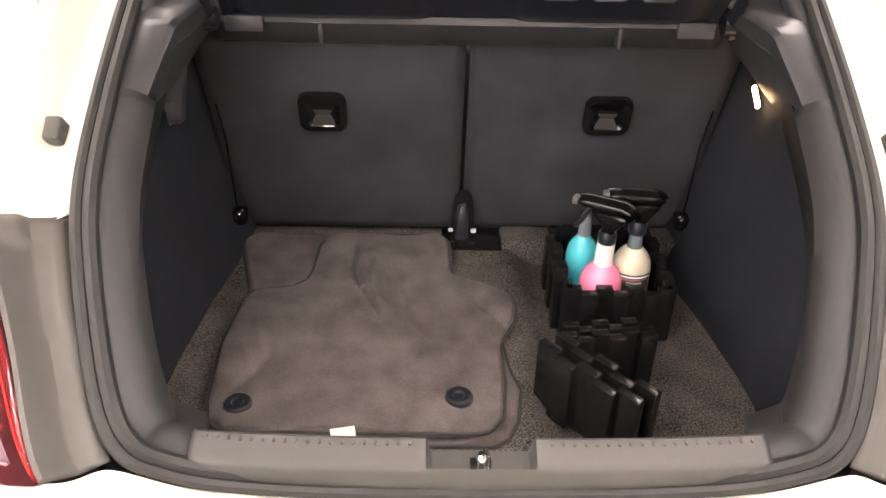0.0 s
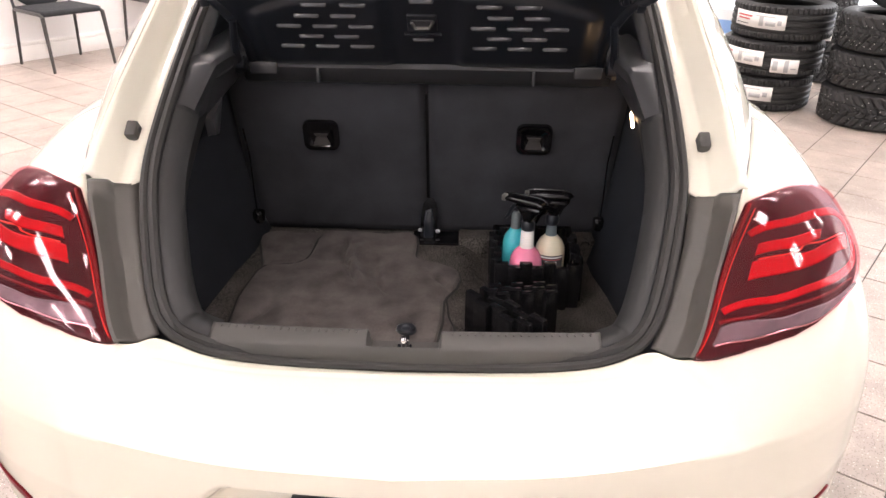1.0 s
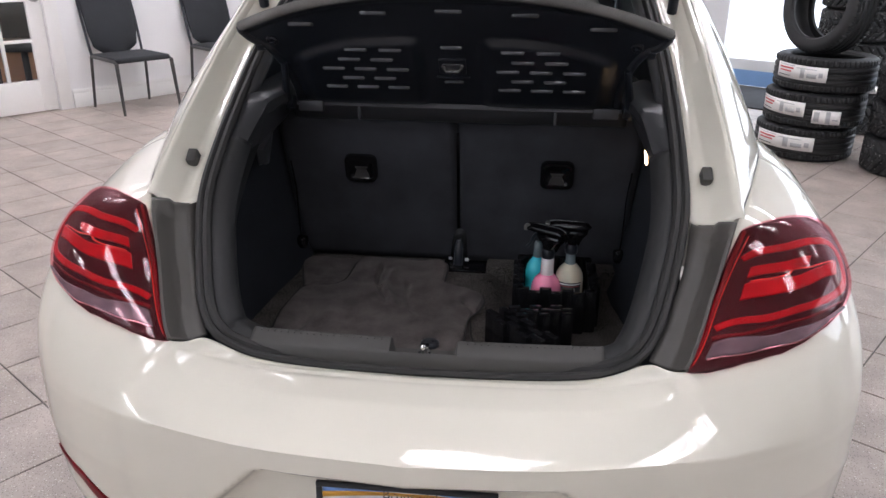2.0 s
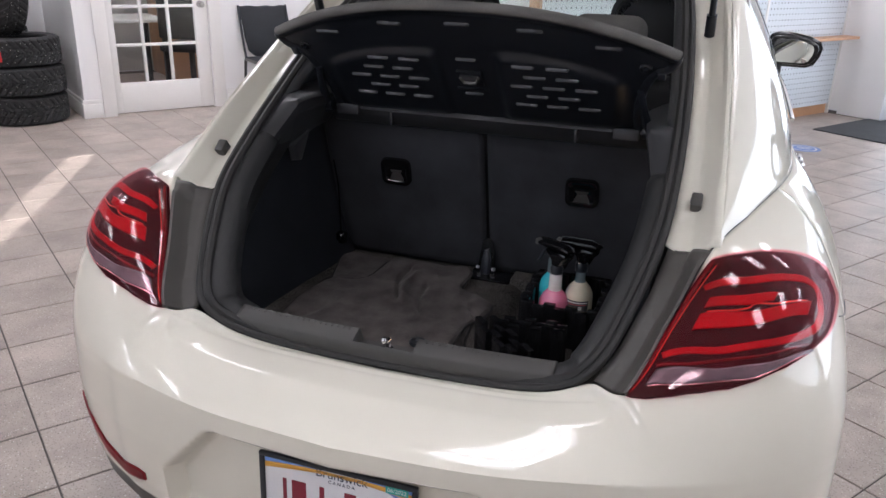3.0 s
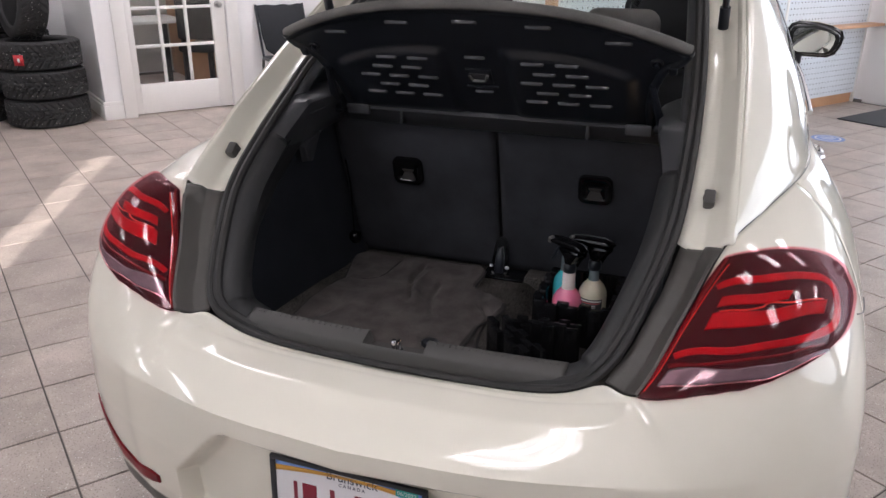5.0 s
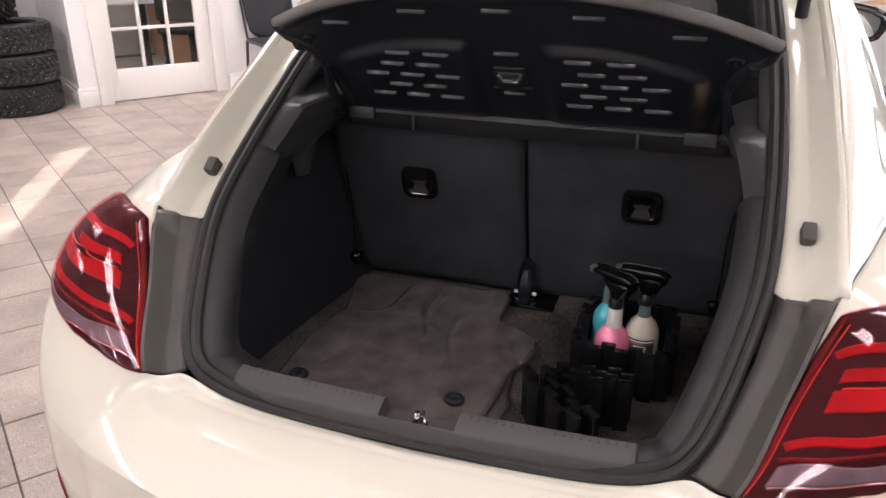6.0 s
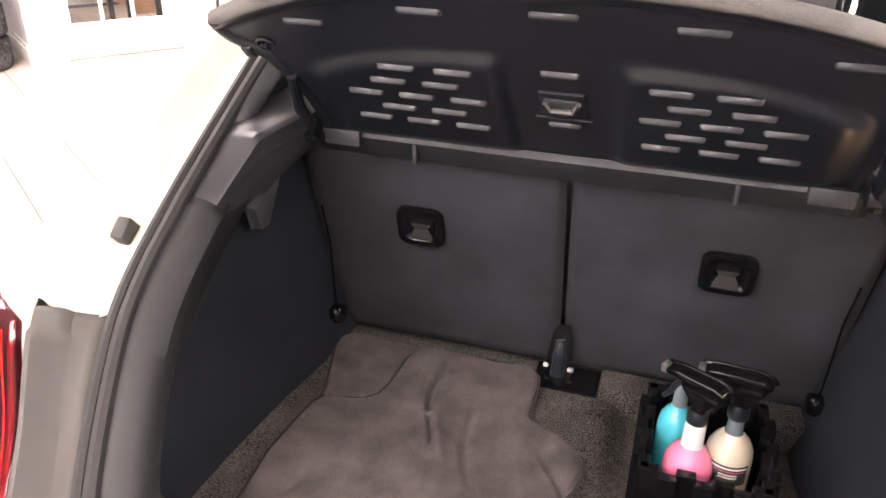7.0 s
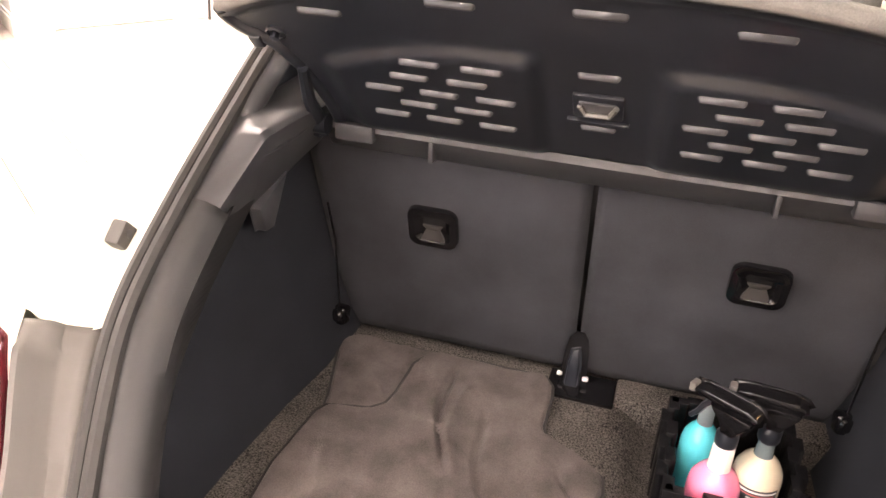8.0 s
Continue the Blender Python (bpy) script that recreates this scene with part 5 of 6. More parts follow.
# office wall with its door opening
wall_office = slab("wall_office", DOOR_A1, A1 + 0.2, B1, B1 + 0.14, 0, HIGH, WALL, None, "white painted plaster wall with a glazed door", "wall")
slab("wall_over_door", DOOR_A0, DOOR_A1, B1, B1 + 0.14, DOOR_TOP, HIGH, WALL, wall_office)
slab("door_pier", 0.815, DOOR_A0, B1 - 0.05, B1 + 0.14, 0, HIGH, WALL, wall_office)
slab("wall_recess", 0.815, 0.955, B1 + 0.14, 7.7, 0, HIGH, WALL, None, "white painted return wall behind tyres", "wall")
slab("wall_back", A0, 0.955, 7.7, 7.84, 0, HIGH, WALL, None, "white painted back wall", "wall")
# unseen end wall, added in a dark tone to limit bounced light
wall_end = slab("wall_end", A0 - 0.14, A0, B0, 7.84, 0, HIGH, BACKWALL, None, "plain unseen end wall, dark to cut bounced light", "wall")
# unseen panel, added as backing for the fill light at this end
end_panel = slab("fill_panel_1", A0, A0 + 0.03, -3.4, 2.2, 0.9, 2.5, WOODTRIM, None, "unseen white panel behind an added fill light", "window", bevel=0.004)


# unseen street wall; its slit is placed to shape the low sun's streak
SLIT = (-4.227, -3.98)
wall_street = slab("wall_street", A0, SLIT[0], B0 - 0.14, B0, 0, HIGH, BACKWALL, None, "unseen dark street wall with a slit that shapes the sun streak", "wall")
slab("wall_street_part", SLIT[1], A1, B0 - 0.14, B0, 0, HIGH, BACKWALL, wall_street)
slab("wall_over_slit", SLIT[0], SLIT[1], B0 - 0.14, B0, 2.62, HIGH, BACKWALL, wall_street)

# shop front beyond the tyres
front = slab("wall_front", A1, A1 + 0.14, 2.75, B1, 0, HIGH, WALL, None, "white front wall beside a shop window", "wall")
slab("front_head", A1, A1 + 0.14, B0, 2.75, 2.6, HIGH, WALL, front)
slab("front_ledge", A1, A1 + 0.14, B0, 2.75, 0.16, 0.27, WALL, front)
slab("front_sill", A1, A1 + 0.14, B0, 2.75, 0, 0.16, mat("blue_painted_sill", (0.25, 0.42, 0.72), 0.5), front)
slab("front_pier", 7.42, 7.6, 2.62, 3.06, 0, HIGH, WALL, front)

slab("backdrop", A1 + 0.75, A1 + 0.79, B0 - 0.6, 3.2, -0.03, 3.2, glow("bright_daylight", (0.93, 0.97, 1.0), 0.55), None, "bright white daylight outside the shop window", "backdrop")

# added fill light at the unseen end wall
area_light("end_fill_light", A0 + 0.06, -0.6, 1.7, 5.4, 1.5, (0.0, -0.6, 0.8), 13, (0.80, 0.90, 1.0))
# second unseen panel and fill light, added on the street side
street_panel = slab("fill_panel_2", 1.4, 6.2, B0, B0 + 0.03, 0.8, 2.6, WOODTRIM, None, "unseen white panel behind an added fill light", "window", bevel=0.004)
area_light("street_fill_light", 3.8, B0 + 0.06, 1.7, 4.6, 1.7, (3.4, 3.0, 1.0), 22, (0.86, 0.93, 1.0))
area_light("shop_window_light", A1 - 0.02, -0.9, 1.4, 7.0, 2.3, (0.0, -0.9, 0.7), 5, (0.74, 0.87, 1.0))


def skirting(name, a0, a1, b0, b1):
    o = slab(name, a0, a1, b0, b1, 0.0, 0.125, WOODTRIM, None, "white moulded skirting board", "skirting", bevel=0.003)
    slab("skirting_cap", a0 - (0.0 if a1 - a0 > 0.1 else 0.004), a1, b0 + 0.006, b1, 0.125, 0.160, WOODTRIM, o, bevel=0.005)
    return o


skirting("baseboard_wall", 2.12, A1, B1 - 0.018, B1)
skirting("baseboard_pier", 0.797, 0.962, B1 - 0.068, B1 - 0.05)
o = slab("baseboard_return", 0.797, 0.815, B1 - 0.05, 7.70, 0.0, 0.125, WOODTRIM, None, "white moulded skirting board", "skirting", bevel=0.003)
slab("skirting_cap", 0.803, 0.815, B1 - 0.05, 7.70, 0.125, 0.16, WOODTRIM, o, bevel=0.005)

# ---- office door ----
door = thing("door_1", "white french door with fifteen small panes", "door", kind="structure")
for nm, a0, a1, z0, z1 in (("casing", 0.965, DOOR_A0, 0, 2.12), ("casing", DOOR_A1, 2.105, 0, 2.12), ("head_casing", DOOR_A0, DOOR_A1, DOOR_TOP, 2.12)):
    slab(nm, a0, a1, B1 - 0.075 if a0 < 1 else B1 - 0.024, B1 + 0.002 if a0 > 1 else B1 - 0.052, z0, z1, WOODTRIM, door, bevel=0.004)
bmin, bmax = B1 + 0.015, B1 + 0.055
slab("stile", DOOR_A0 + 0.004, 1.150, bmin, bmax, 0.008, DOOR_TOP - 0.004, WOODTRIM, door, bevel=0.003)
slab("stile", 1.868, DOOR_A1 - 0.004, bmin, bmax, 0.008, DOOR_TOP - 0.004, WOODTRIM, door, bevel=0.003)
slab("bottom_rail", 1.150, 1.868, bmin, bmax, 0.008, 0.275, WOODTRIM, door, bevel=0.003)
slab("top_rail", 1.150, 1.868, bmin, bmax, 1.93, DOOR_TOP - 0.004, WOODTRIM, door, bevel=0.003)
GLASS = glass("clear_pane_glass", (0.96, 0.98, 0.97))
ROWZ = [0.275 + 0.331 * i for i in range(6)]
for i in range(1, 5):
    slab("glazing_bar", 1.150, 1.868, bmin + 0.004, bmax - 0.004, ROWZ[i] - 0.013, ROWZ[i] + 0.013, WOODTRIM, door, bevel=0.003)
for j in range(1, 3):
    a = 1.150 + 0.718 * j / 3
    slab("glazing_bar", a - 0.013, a + 0.013, bmin + 0.002, bmax - 0.002, 0.275, 1.93, WOODTRIM, door, bevel=0.003)
for i in range(5):
    for j in range(3):
        a = 1.150 + 0.718 * j / 3
        g = slab("pane", a + 0.011, a + 0.718 / 3 - 0.011, (bmin + bmax) / 2 - 0.002, (bmin + bmax) / 2 + 0.002, ROWZ[i] + 0.011, ROWZ[i + 1] - 0.011, GLASS, door)
        g.visible_shadow = False
bm = bmesh.new()
lathe(bm, [(0.0, -0.085), (0.016, -0.083), (0.026, -0.070), (0.028, -0.058), (0.024, -0.045), (0.012, -0.036), (0.011, -0.012), (0.030, -0.010), (0.030, -0.002), (0.0, -0.001)], 24,
      Matrix.Translation(room(1.925, bmin, 0.95)) @ ROOM_TURN @ pose(0, 0, 0, -90, 0, 0))
part("door_knob", bm, STEEL, door, "satin nickel door knob")

# office behind the glass
slab("office_wall", 0.955, 4.2, 9.0, 9.14, 0, HIGH, mat("office_beige_wall", (0.62, 0.60, 0.57), 0.8), None, "pale office wall behind glass", "wall")
slab("office_side_wall", 4.2, 4.34, B1 + 0.14, 9.14, 0, HIGH, WALL, None, "white office side wall", "wall")
slab("office_near_wall", 0.815, 0.955, 7.7, 9.14, 0, HIGH, WALL, None, "white office side wall", "wall")

# ---- tyres ----
TYRE_R, TYRE_W = 0.334, 0.238


def tyre_mesh(kind, radius, width):
    """A tyre about the z axis, lying flat, with blocks cut into its tread."""
    n, m = 240, 30
    prof = []
    rim = radius * 0.69
    hw = width / 2
    for r, z in ((rim, -hw * 0.78), (rim + 0.012, -hw * 0.92), ((rim + radius) / 2, -hw * 1.0), (radius - 0.030, -hw * 0.96), (radius - 0.012, -hw * 0.88)):
        prof.append((r, z, 0))
    for z in np.linspace(-hw * 0.82, hw * 0.82, m):
        prof.append((radius - 0.006 * (z / hw) ** 4, z, 1))
    for r, z in ((radius - 0.012, hw * 0.88), (radius - 0.030, hw * 0.96), ((rim + radius) / 2, hw * 1.0), (rim + 0.012, hw * 0.92), (rim, hw * 0.78)):
        prof.append((r, z, 0))
    pts = []
    for i in range(n):
        a = 2 * math.pi * i / n
        row = []
        for r, z, tread in prof:
            if tread:
                u = z / hw
                if kind == "studded":
                    ph = (a * 36 / (2 * math.pi) + abs(u) * 1.6) % 1.0
                    ph2 = (a * 72 / (2 * math.pi) - u * 1.1) % 1.0
                    cut = ph < 0.26 or abs(abs(u) - 0.30) < 0.035 and ph2 < 0.7 or abs(u) < 0.03 and ph2 < 0.5
                else:
                    ph = (a * 60 / (2 * math.pi) + 0.25 * u) % 1.0
                    cut = abs(abs(u) - 0.16) < 0.04 or abs(abs(u) - 0.50) < 0.04 or (abs(u) > 0.54 and ph < 0.25)
                r = r - (0.010 if cut else 0.0)
            elif z and abs(z) > hw * 0.97:
                r = r + 0.0008 * math.sin(a * 90)
            row.append((r * math.cos(a), r * math.sin(a), z))
        pts.append(row)
    return pts


def tyre(kind, label, group, m, mesh_cache={}):
    ob = thing("tyre", label, "tyre", group)
    if kind not in mesh_cache:
        pts = tyre_mesh(kind, TYRE_R, TYRE_W)
        for i, row in enumerate(pts):
            a = 2 * math.pi * i / len(pts)
            pts[i] = row + [(r * math.cos(a), r * math.sin(a), z) for r, z in ((0.234, 0.075), (0.285, 0.090), (0.310, 0.055), (0.310, -0.055), (0.285, -0.090), (0.234, -0.075))]
        first = sheet("tread", pts, TYRE, ob, "deep block tread" if kind == "studded" else "", close_u=True, close_v=True, flip=True)
        mesh_cache[kind] = first.data
        if kind == "studded":
            bm = bmesh.new()
            for i in range(110):
                a, u = 2 * math.pi * i / 110 + random.uniform(-0.01, 0.01), random.choice((-0.62, -0.42, -0.2, 0.2, 0.42, 0.62)) + random.uniform(-0.04, 0.04)
                c = Matrix.Rotation(a, 4, "Z") @ pose(TYRE_R - 0.0005, 0, u * TYRE_W / 2, 0, 90, 0)
                lathe(bm, [(0.0035, -0.002), (0.0035, 0.001), (0.0015, 0.0025), (0.0, 0.0026)], 6, c)
            mesh_cache["studs"] = part("studs", bm, STEEL, ob).data
    else:
        new("tread", mesh_cache[kind]).parent = ob
        if kind == "studded":
            new("studs", mesh_cache["studs"]).parent = ob
    for ch in ob.children:
        if ch.name.startswith("studs"):
            tagged(ch, "bright steel studs", kind="stuff")
    ob.matrix_basis = m
    return ob


def tyre_label(ob, a0, a1, z0, z1, small=False):
    """A paper label stuck on the tread between two angles."""
    def patch(nm, f0, f1, g0, g1, lift, mm, parent, n):
        r = TYRE_R + lift
        rows = []
        for f in np.linspace(f0, f1, n):
            a = radians(a0 + (a1 - a0) * f)
            rows.append([(r * math.cos(a), r * math.sin(a), z0 + (z1 - z0) * (g + 0.10 * (0.5 - f))) for g in (g0, g1)])
        return sheet(nm, rows, mm, parent, thick=0.0007, flip=True)

    tag = patch("paper_label", 0, 1, 0, 1, 0.0016, PAPER, ob, 24)
    tagged(tag, "white printed paper label")
    if small:
        marks = ((0.06, 0.24, 0.15, 0.85, FAINTINK), (0.46, 0.62, 0.06, 0.94, FAINTINK), (0.70, 0.9, 0.3, 0.4, FAINTINK))
    else:
        marks = ((0.06, 0.40, 0.64, 0.76, REDINK), (0.08, 0.36, 0.44, 0.55, REDINK), (0.05, 0.34, 0.16, 0.21, INKSHADE), (0.04, 0.42, 0.86, 0.90, FAINTINK), (0.54, 0.62, 0.15, 0.85, FAINTINK), (0.86, 0.93, 0.3, 0.62, FAINTINK), (0.46, 0.82, 0.78, 0.83, FAINTINK), (0.66, 0.83, 0.2, 0.5, FAINTINK))
    for f0, f1, g0, g1, mm in marks:
        patch("print_bar", f0, f1, g0, g1, 0.0026, mm, tag, 10)
    return tag


FAINTINK = mat("pale_grey_print", (0.42, 0.42, 0.43), 0.6)
W = TYRE_W
stack_r = Vector((2.245, 4.70, 0))
face = math.degrees(math.atan2(-1.05 - stack_r.y, 0.1 - stack_r.x))
for i in range(3):
    off = ((-0.030, 0.01), (-0.005, -0.01), (0.030, 0.0))[i]
    t = tyre("road", "black road tyre with white paper labels in a stack", "road tyre stack", Matrix.Translation(stack_r + Vector((*off, W * (i + 0.5)))))
    tyre_label(t, face - (62, 75, 61)[i], face + (14, -8, 4)[i], -0.036, 0.062)
    if i == 1:
        tyre_label(t, face + 1, face + 33, -0.078, 0.014, small=True)
tyre("road", "black road tyre standing on the stack", "road tyre stack", Matrix.Translation(stack_r + Vector((-0.01, 0.02, 3 * W + 0.328))) @ pose(0, 0, 0, 86, 0, -64))
stack_s = Vector((2.80, 4.24, 0))
for i in range(3):
    tyre("studded", "black studded winter tyre in a stack", "studded tyre stacks", Matrix.Translation(stack_s + Vector(((0, 0.015, 0.02)[i], (0, 0.01, 0.0)[i], W * (i + 0.5)))) @ pose(0, 0, 0, 0, 0, 40 * i))
tyre("studded", "black studded winter tyre standing on a stack", "studded tyre stacks", Matrix.Translation(stack_s + Vector((0.05, 0.02, 3 * W + 0.328))) @ pose(0, 0, 0, 84, 0, -32))
stack_t = Vector((2.84, 5.62, 0))
for i in range(5):
    t = tyre("studded", "black studded winter tyre in a back stack", "studded tyre stacks", Matrix.Translation(stack_t + Vector((0.01 * (i % 2), 0, W * (i + 0.5)))) @ pose(0, 0, 0, 0, 0, 25 * i))
    if i in (1, 3):
        tyre_label(t, face - 25, face + 5, -0.02, 0.04)
stack_l = Vector((-5.07, 4.02, 0))
for i in range(3):
    t = tyre("studded", "black studded winter tyre in a stack by the door", "studded tyre stacks", Matrix.Translation(stack_l + Vector(((0.08, 0.085, 0.07)[i], (0.08, 0.085, 0.09)[i], W * (i + 0.5)))) @ pose(0, 0, 0, 0, 0, 33 * i))
    if i == 2:
        fl = math.degrees(math.atan2(-5.1, 5.6)) - 33 * i
        rows = [[((TYRE_R + 0.0015) * math.cos(radians(a)), (TYRE_R + 0.0015) * math.sin(radians(a)), z) for z in (-0.066, 0.020)] for a in np.linspace(fl - 36, fl - 22, 10)]
        tg = sheet("red_tag", rows, mat("red_tag_print", (0.55, 0.02, 0.03), 0.5), t, "small red and white tag", thick=0.001, flip=True)
        rows = [[((TYRE_R + 0.0035) * math.cos(radians(a)), (TYRE_R + 0.0035) * math.sin(radians(a)), z) for z in (-0.040, -0.006)] for a in np.linspace(fl - 30, fl - 27, 6)]
        sheet("tag_mark", rows, PAPER, tg, thick=0.0006, flip=True)
up = tyre("studded", "black studded winter tyre standing with a yellow label", "studded tyre stacks", Matrix.Translation(stack_l + Vector((0.02, 0.06, 3 * W + 0.328))) @ pose(0, 0, 0, 84, 0, -26))
boxed("yellow_label", (-0.205, -0.02, 0.112), (-0.085, 0.23, 0.117), mat("yellow_paper", (0.75, 0.72, 0.25), 0.6), up, "yellow paper label", bevel=0.001, seg=1, m=pose(0, 0, 0, 0, 0, 0))
for dx, dy, n in ((-0.64, -0.10, 4), (-0.80, 0.60, 4)):
    for i in range(n):
        tyre("studded", "black studded winter tyre in a stack by the door", "studded tyre stacks", Matrix.Translation(stack_l + Vector((dx, dy, W * (i + 0.5)))) @ pose(0, 0, 0, 0, 0, 51 * i))


# ---- chairs along the wall ----
def visitor_chair():
    ch = thing("chair", "black mesh-backed visitor chair with dark steel legs", "chair", "chairs along the wall")
    bm = bmesh.new()
    box(bm, (-0.245, -0.25, 0.43), (0.245, 0.23, 0.475), 0.018, 4)
    part("seat", bm, MESHCLOTH, ch, "black cloth seat")
    rows = []
    for z in np.linspace(0.47, 0.93, 24):
        f = (z - 0.47) / 0.46
        hw = float(np.interp(f, [0, 0.12, 0.4, 1], [0.12, 0.20, 0.225, 0.235]))
        rows.append([(hw * u, 0.255 + 0.10 * f - 0.05 * (1 - u * u) - 0.012 * math.sin(f * math.pi), z + 0.004 * math.sin(u * 9 + f * 20)) for u in np.linspace(-1, 1, 20)])
    sheet("back_mesh", rows, MESHCLOTH, ch, "black stretched mesh back", thick=0.006)
    for sx in (-1, 1):
        bm = bmesh.new()
        tube(bm, [(sx * 0.235, 0.235, 0.44), (sx * 0.24, 0.262, 0.55), (sx * 0.243, 0.31, 0.75), (sx * 0.24, 0.358, 0.935)], 0.012, 8)
        part("back_post", bm, GLOSSTRIM, ch)
        bm = bmesh.new()
        tube(bm, [(sx * 0.25, 0.22, 0.45), (sx * 0.262, 0.27, 0.0)], [0.014, 0.012], 8)
        part("leg", bm, LEGPAINT, ch)
        bm = bmesh.new()
        tube(bm, [(sx * 0.25, 0.20, 0.45), (sx * 0.25, -0.20, 0.445), (sx * 0.252, -0.245, 0.43), (sx * 0.262, -0.29, 0.0)], [0.015, 0.015, 0.017, 0.012], 8)
        part("leg", bm, LEGPAINT, ch)
    bm = bmesh.new()
    tube(bm, [(-0.25, -0.19, 0.437), (0.25, -0.19, 0.437)], 0.010, 8)
    part("seat_rail", bm, LEGPAINT, ch)
    return ch


ch = visitor_chair()
ch.matrix_basis = Matrix.Translation(room(2.525, 5.935)) @ ROOM_TURN
for i in (1, 2):
    copy_thing(ch, Matrix.Translation(room(2.525 + 0.985 * i, 5.935)) @ ROOM_TURN)

# ---- pegboard gondola ----
gon = thing("gondola_shelf", "low white pegboard shelf unit with orange wooden trim", "shelf unit")
GB, G0, G1 = 3.14, 3.27, 7.38
PEG = mat("white_pegboard", (0.72, 0.76, 0.80), 0.5, vary=0.03)
for j in range(3):
    g0 = G0 + (G1 - G0) * j / 3
    slab("pegboard", g0 + 0.012, G0 + (G1 - G0) * (j + 1) / 3 - 0.012, GB, GB + 0.012, 0.10, 1.19, PEG, gon, "white pegboard panel")
for a in (G0, G0 + (G1 - G0) / 3, G0 + 2 * (G1 - G0) / 3, G1):
    slab("upright", a - 0.015, a + 0.015, GB - 0.006, GB + 0.10, 0.0, 1.20, WOOD if a in (G0,) else WOODTRIM, gon, bevel=0.002)
slab("plinth", G0, G1, GB + 0.02, GB + 0.09, 0.0, 0.10, WOOD, gon)
slab("top_board", G0 - 0.02, G1 + 0.02, GB - 0.05, GB + 0.12, 1.20, 1.225, WOOD, gon, "orange wooden top board", bevel=0.003)
slab("shelf_board", G0 + 2.3, G1 + 0.02, GB - 0.17, GB - 0.008, 0.76, 0.785, WOOD, gon, "orange wooden shelf board", bevel=0.003)
slab("back_panel", G0, G1, GB + 0.088, GB + 0.10, 0.10, 1.19, PEG, gon)
vs, fs = [], []
for a in np.arange(G0 + 0.05, G1 - 0.03, 0.0508):
    for z in np.arange(0.14, 1.17, 0.0508):
        k0 = len(vs)
        vs += [tuple(room(a + 0.007 * math.cos(q), GB - 0.0012, z + 0.007 * math.sin(q))) for q in np.linspace(0, 2 * math.pi, 7)[:-1]]
        fs.append(tuple(range(k0, k0 + 6)))
me = bpy.data.meshes.new("peg_holes")
me.from_pydata(vs, [], fs)
me.materials.append(INKSHADE)
holes = new("peg_holes", me)
holes.parent = gon
tagged(holes, "dark round peg holes", kind="stuff")

# ---- mat, floor sticker, lights ----
slab("door_mat", 6.40, 7.40, 1.35, 2.72, 0.0, 0.012, mat("charcoal_rib_mat", (0.05, 0.052, 0.056), 0.95, vary=0.3, bump=0.8, scale=180), None, "charcoal ribbed entrance mat on the tiles", "door mat", kind="", bevel=0.004)
bm = bmesh.new()
lathe(bm, [(0.0, 0.0008), (0.13, 0.0008), (0.131, 0.0)], 40, Matrix.Translation((1.41, 5.90, 0.0005)))
part("floor_sticker", bm, mat("blue_floor_sticker", (0.10, 0.20, 0.50), 0.4), None)
sticker = bpy.data.objects["floor_sticker"]
tagged(sticker, "round blue floor sticker with white rings", "sticker")
bm = bmesh.new()
tube(bm, [(1.41 + 0.095 * math.cos(q), 5.90 + 0.095 * math.sin(q), 0.0014) for q in np.linspace(0, 2 * math.pi, 41)[:-1]], 0.006, 4, closed=True, flat=0.08)
part("sticker_ring", bm, PAPER, sticker)
for i, w in enumerate((0.10, 0.12, 0.08)):
    boxed("print_bar", (1.41 - w / 2, 5.935 - 0.035 * i, 0.0014), (1.41 + w / 2, 5.947 - 0.035 * i, 0.0019), PAPER, sticker, bevel=0.0)

DIFFUSER = glow("lamp_diffuser", (1.0, 0.935, 0.925), 2.1)
TUBE = glow("fluorescent_tube", (1.0, 0.96, 0.96), 8.5)


def troffer(a, b):
    o = thing("ceiling_light", "recessed fluorescent ceiling light with three tubes", "ceiling light", "ceiling lights")
    bm = bmesh.new()
    box(bm, (-0.30, -0.60, -0.006), (0.30, 0.60, 0.02), 0.004)
    part("diffuser", bm, DIFFUSER, o, "softly glowing diffuser")
    for x in (-0.18, 0.0, 0.18):
        bm = bmesh.new()
        box(bm, (x - 0.018, -0.57, -0.016), (x + 0.018, 0.57, -0.0065), 0.004)
        part("tube", bm, TUBE, o, "bright fluorescent tube")
    for lo, hi in (((-0.325, -0.625, -0.012), (-0.3005, 0.625, 0.0)), ((0.3005, -0.625, -0.012), (0.325, 0.625, 0.0)), ((-0.30, -0.625, -0.012), (0.30, -0.6005, 0.0)), ((-0.30, 0.6005, -0.012), (0.30, 0.625, 0.0))):
        boxed("frame_bar", lo, hi, WOODTRIM, o, bevel=0.002)
    o.matrix_basis = Matrix.Translation(room(a, b, HIGH - 0.021)) @ ROOM_TURN
    return o


first = troffer(0.35, 0.15)
for a in (-4.85, -2.25, 0.35, 2.95, 5.55):
    for b in (-2.75, 0.15, 3.45, 5.6):
        if (a, b) != (0.35, 0.15):
            copy_thing(first, Matrix.Translation(room(a, b, HIGH - 0.021)) @ ROOM_TURN)
# extra light off the grid, added to brighten the office wall and door
copy_thing(first, Matrix.Translation(room(1.35, 5.6, HIGH - 0.021)) @ ROOM_TURN)
# unseen light, added to brighten the office behind the glass
copy_thing(first, Matrix.Translation(room(2.3, 7.7, HIGH - 0.021)) @ ROOM_TURN)

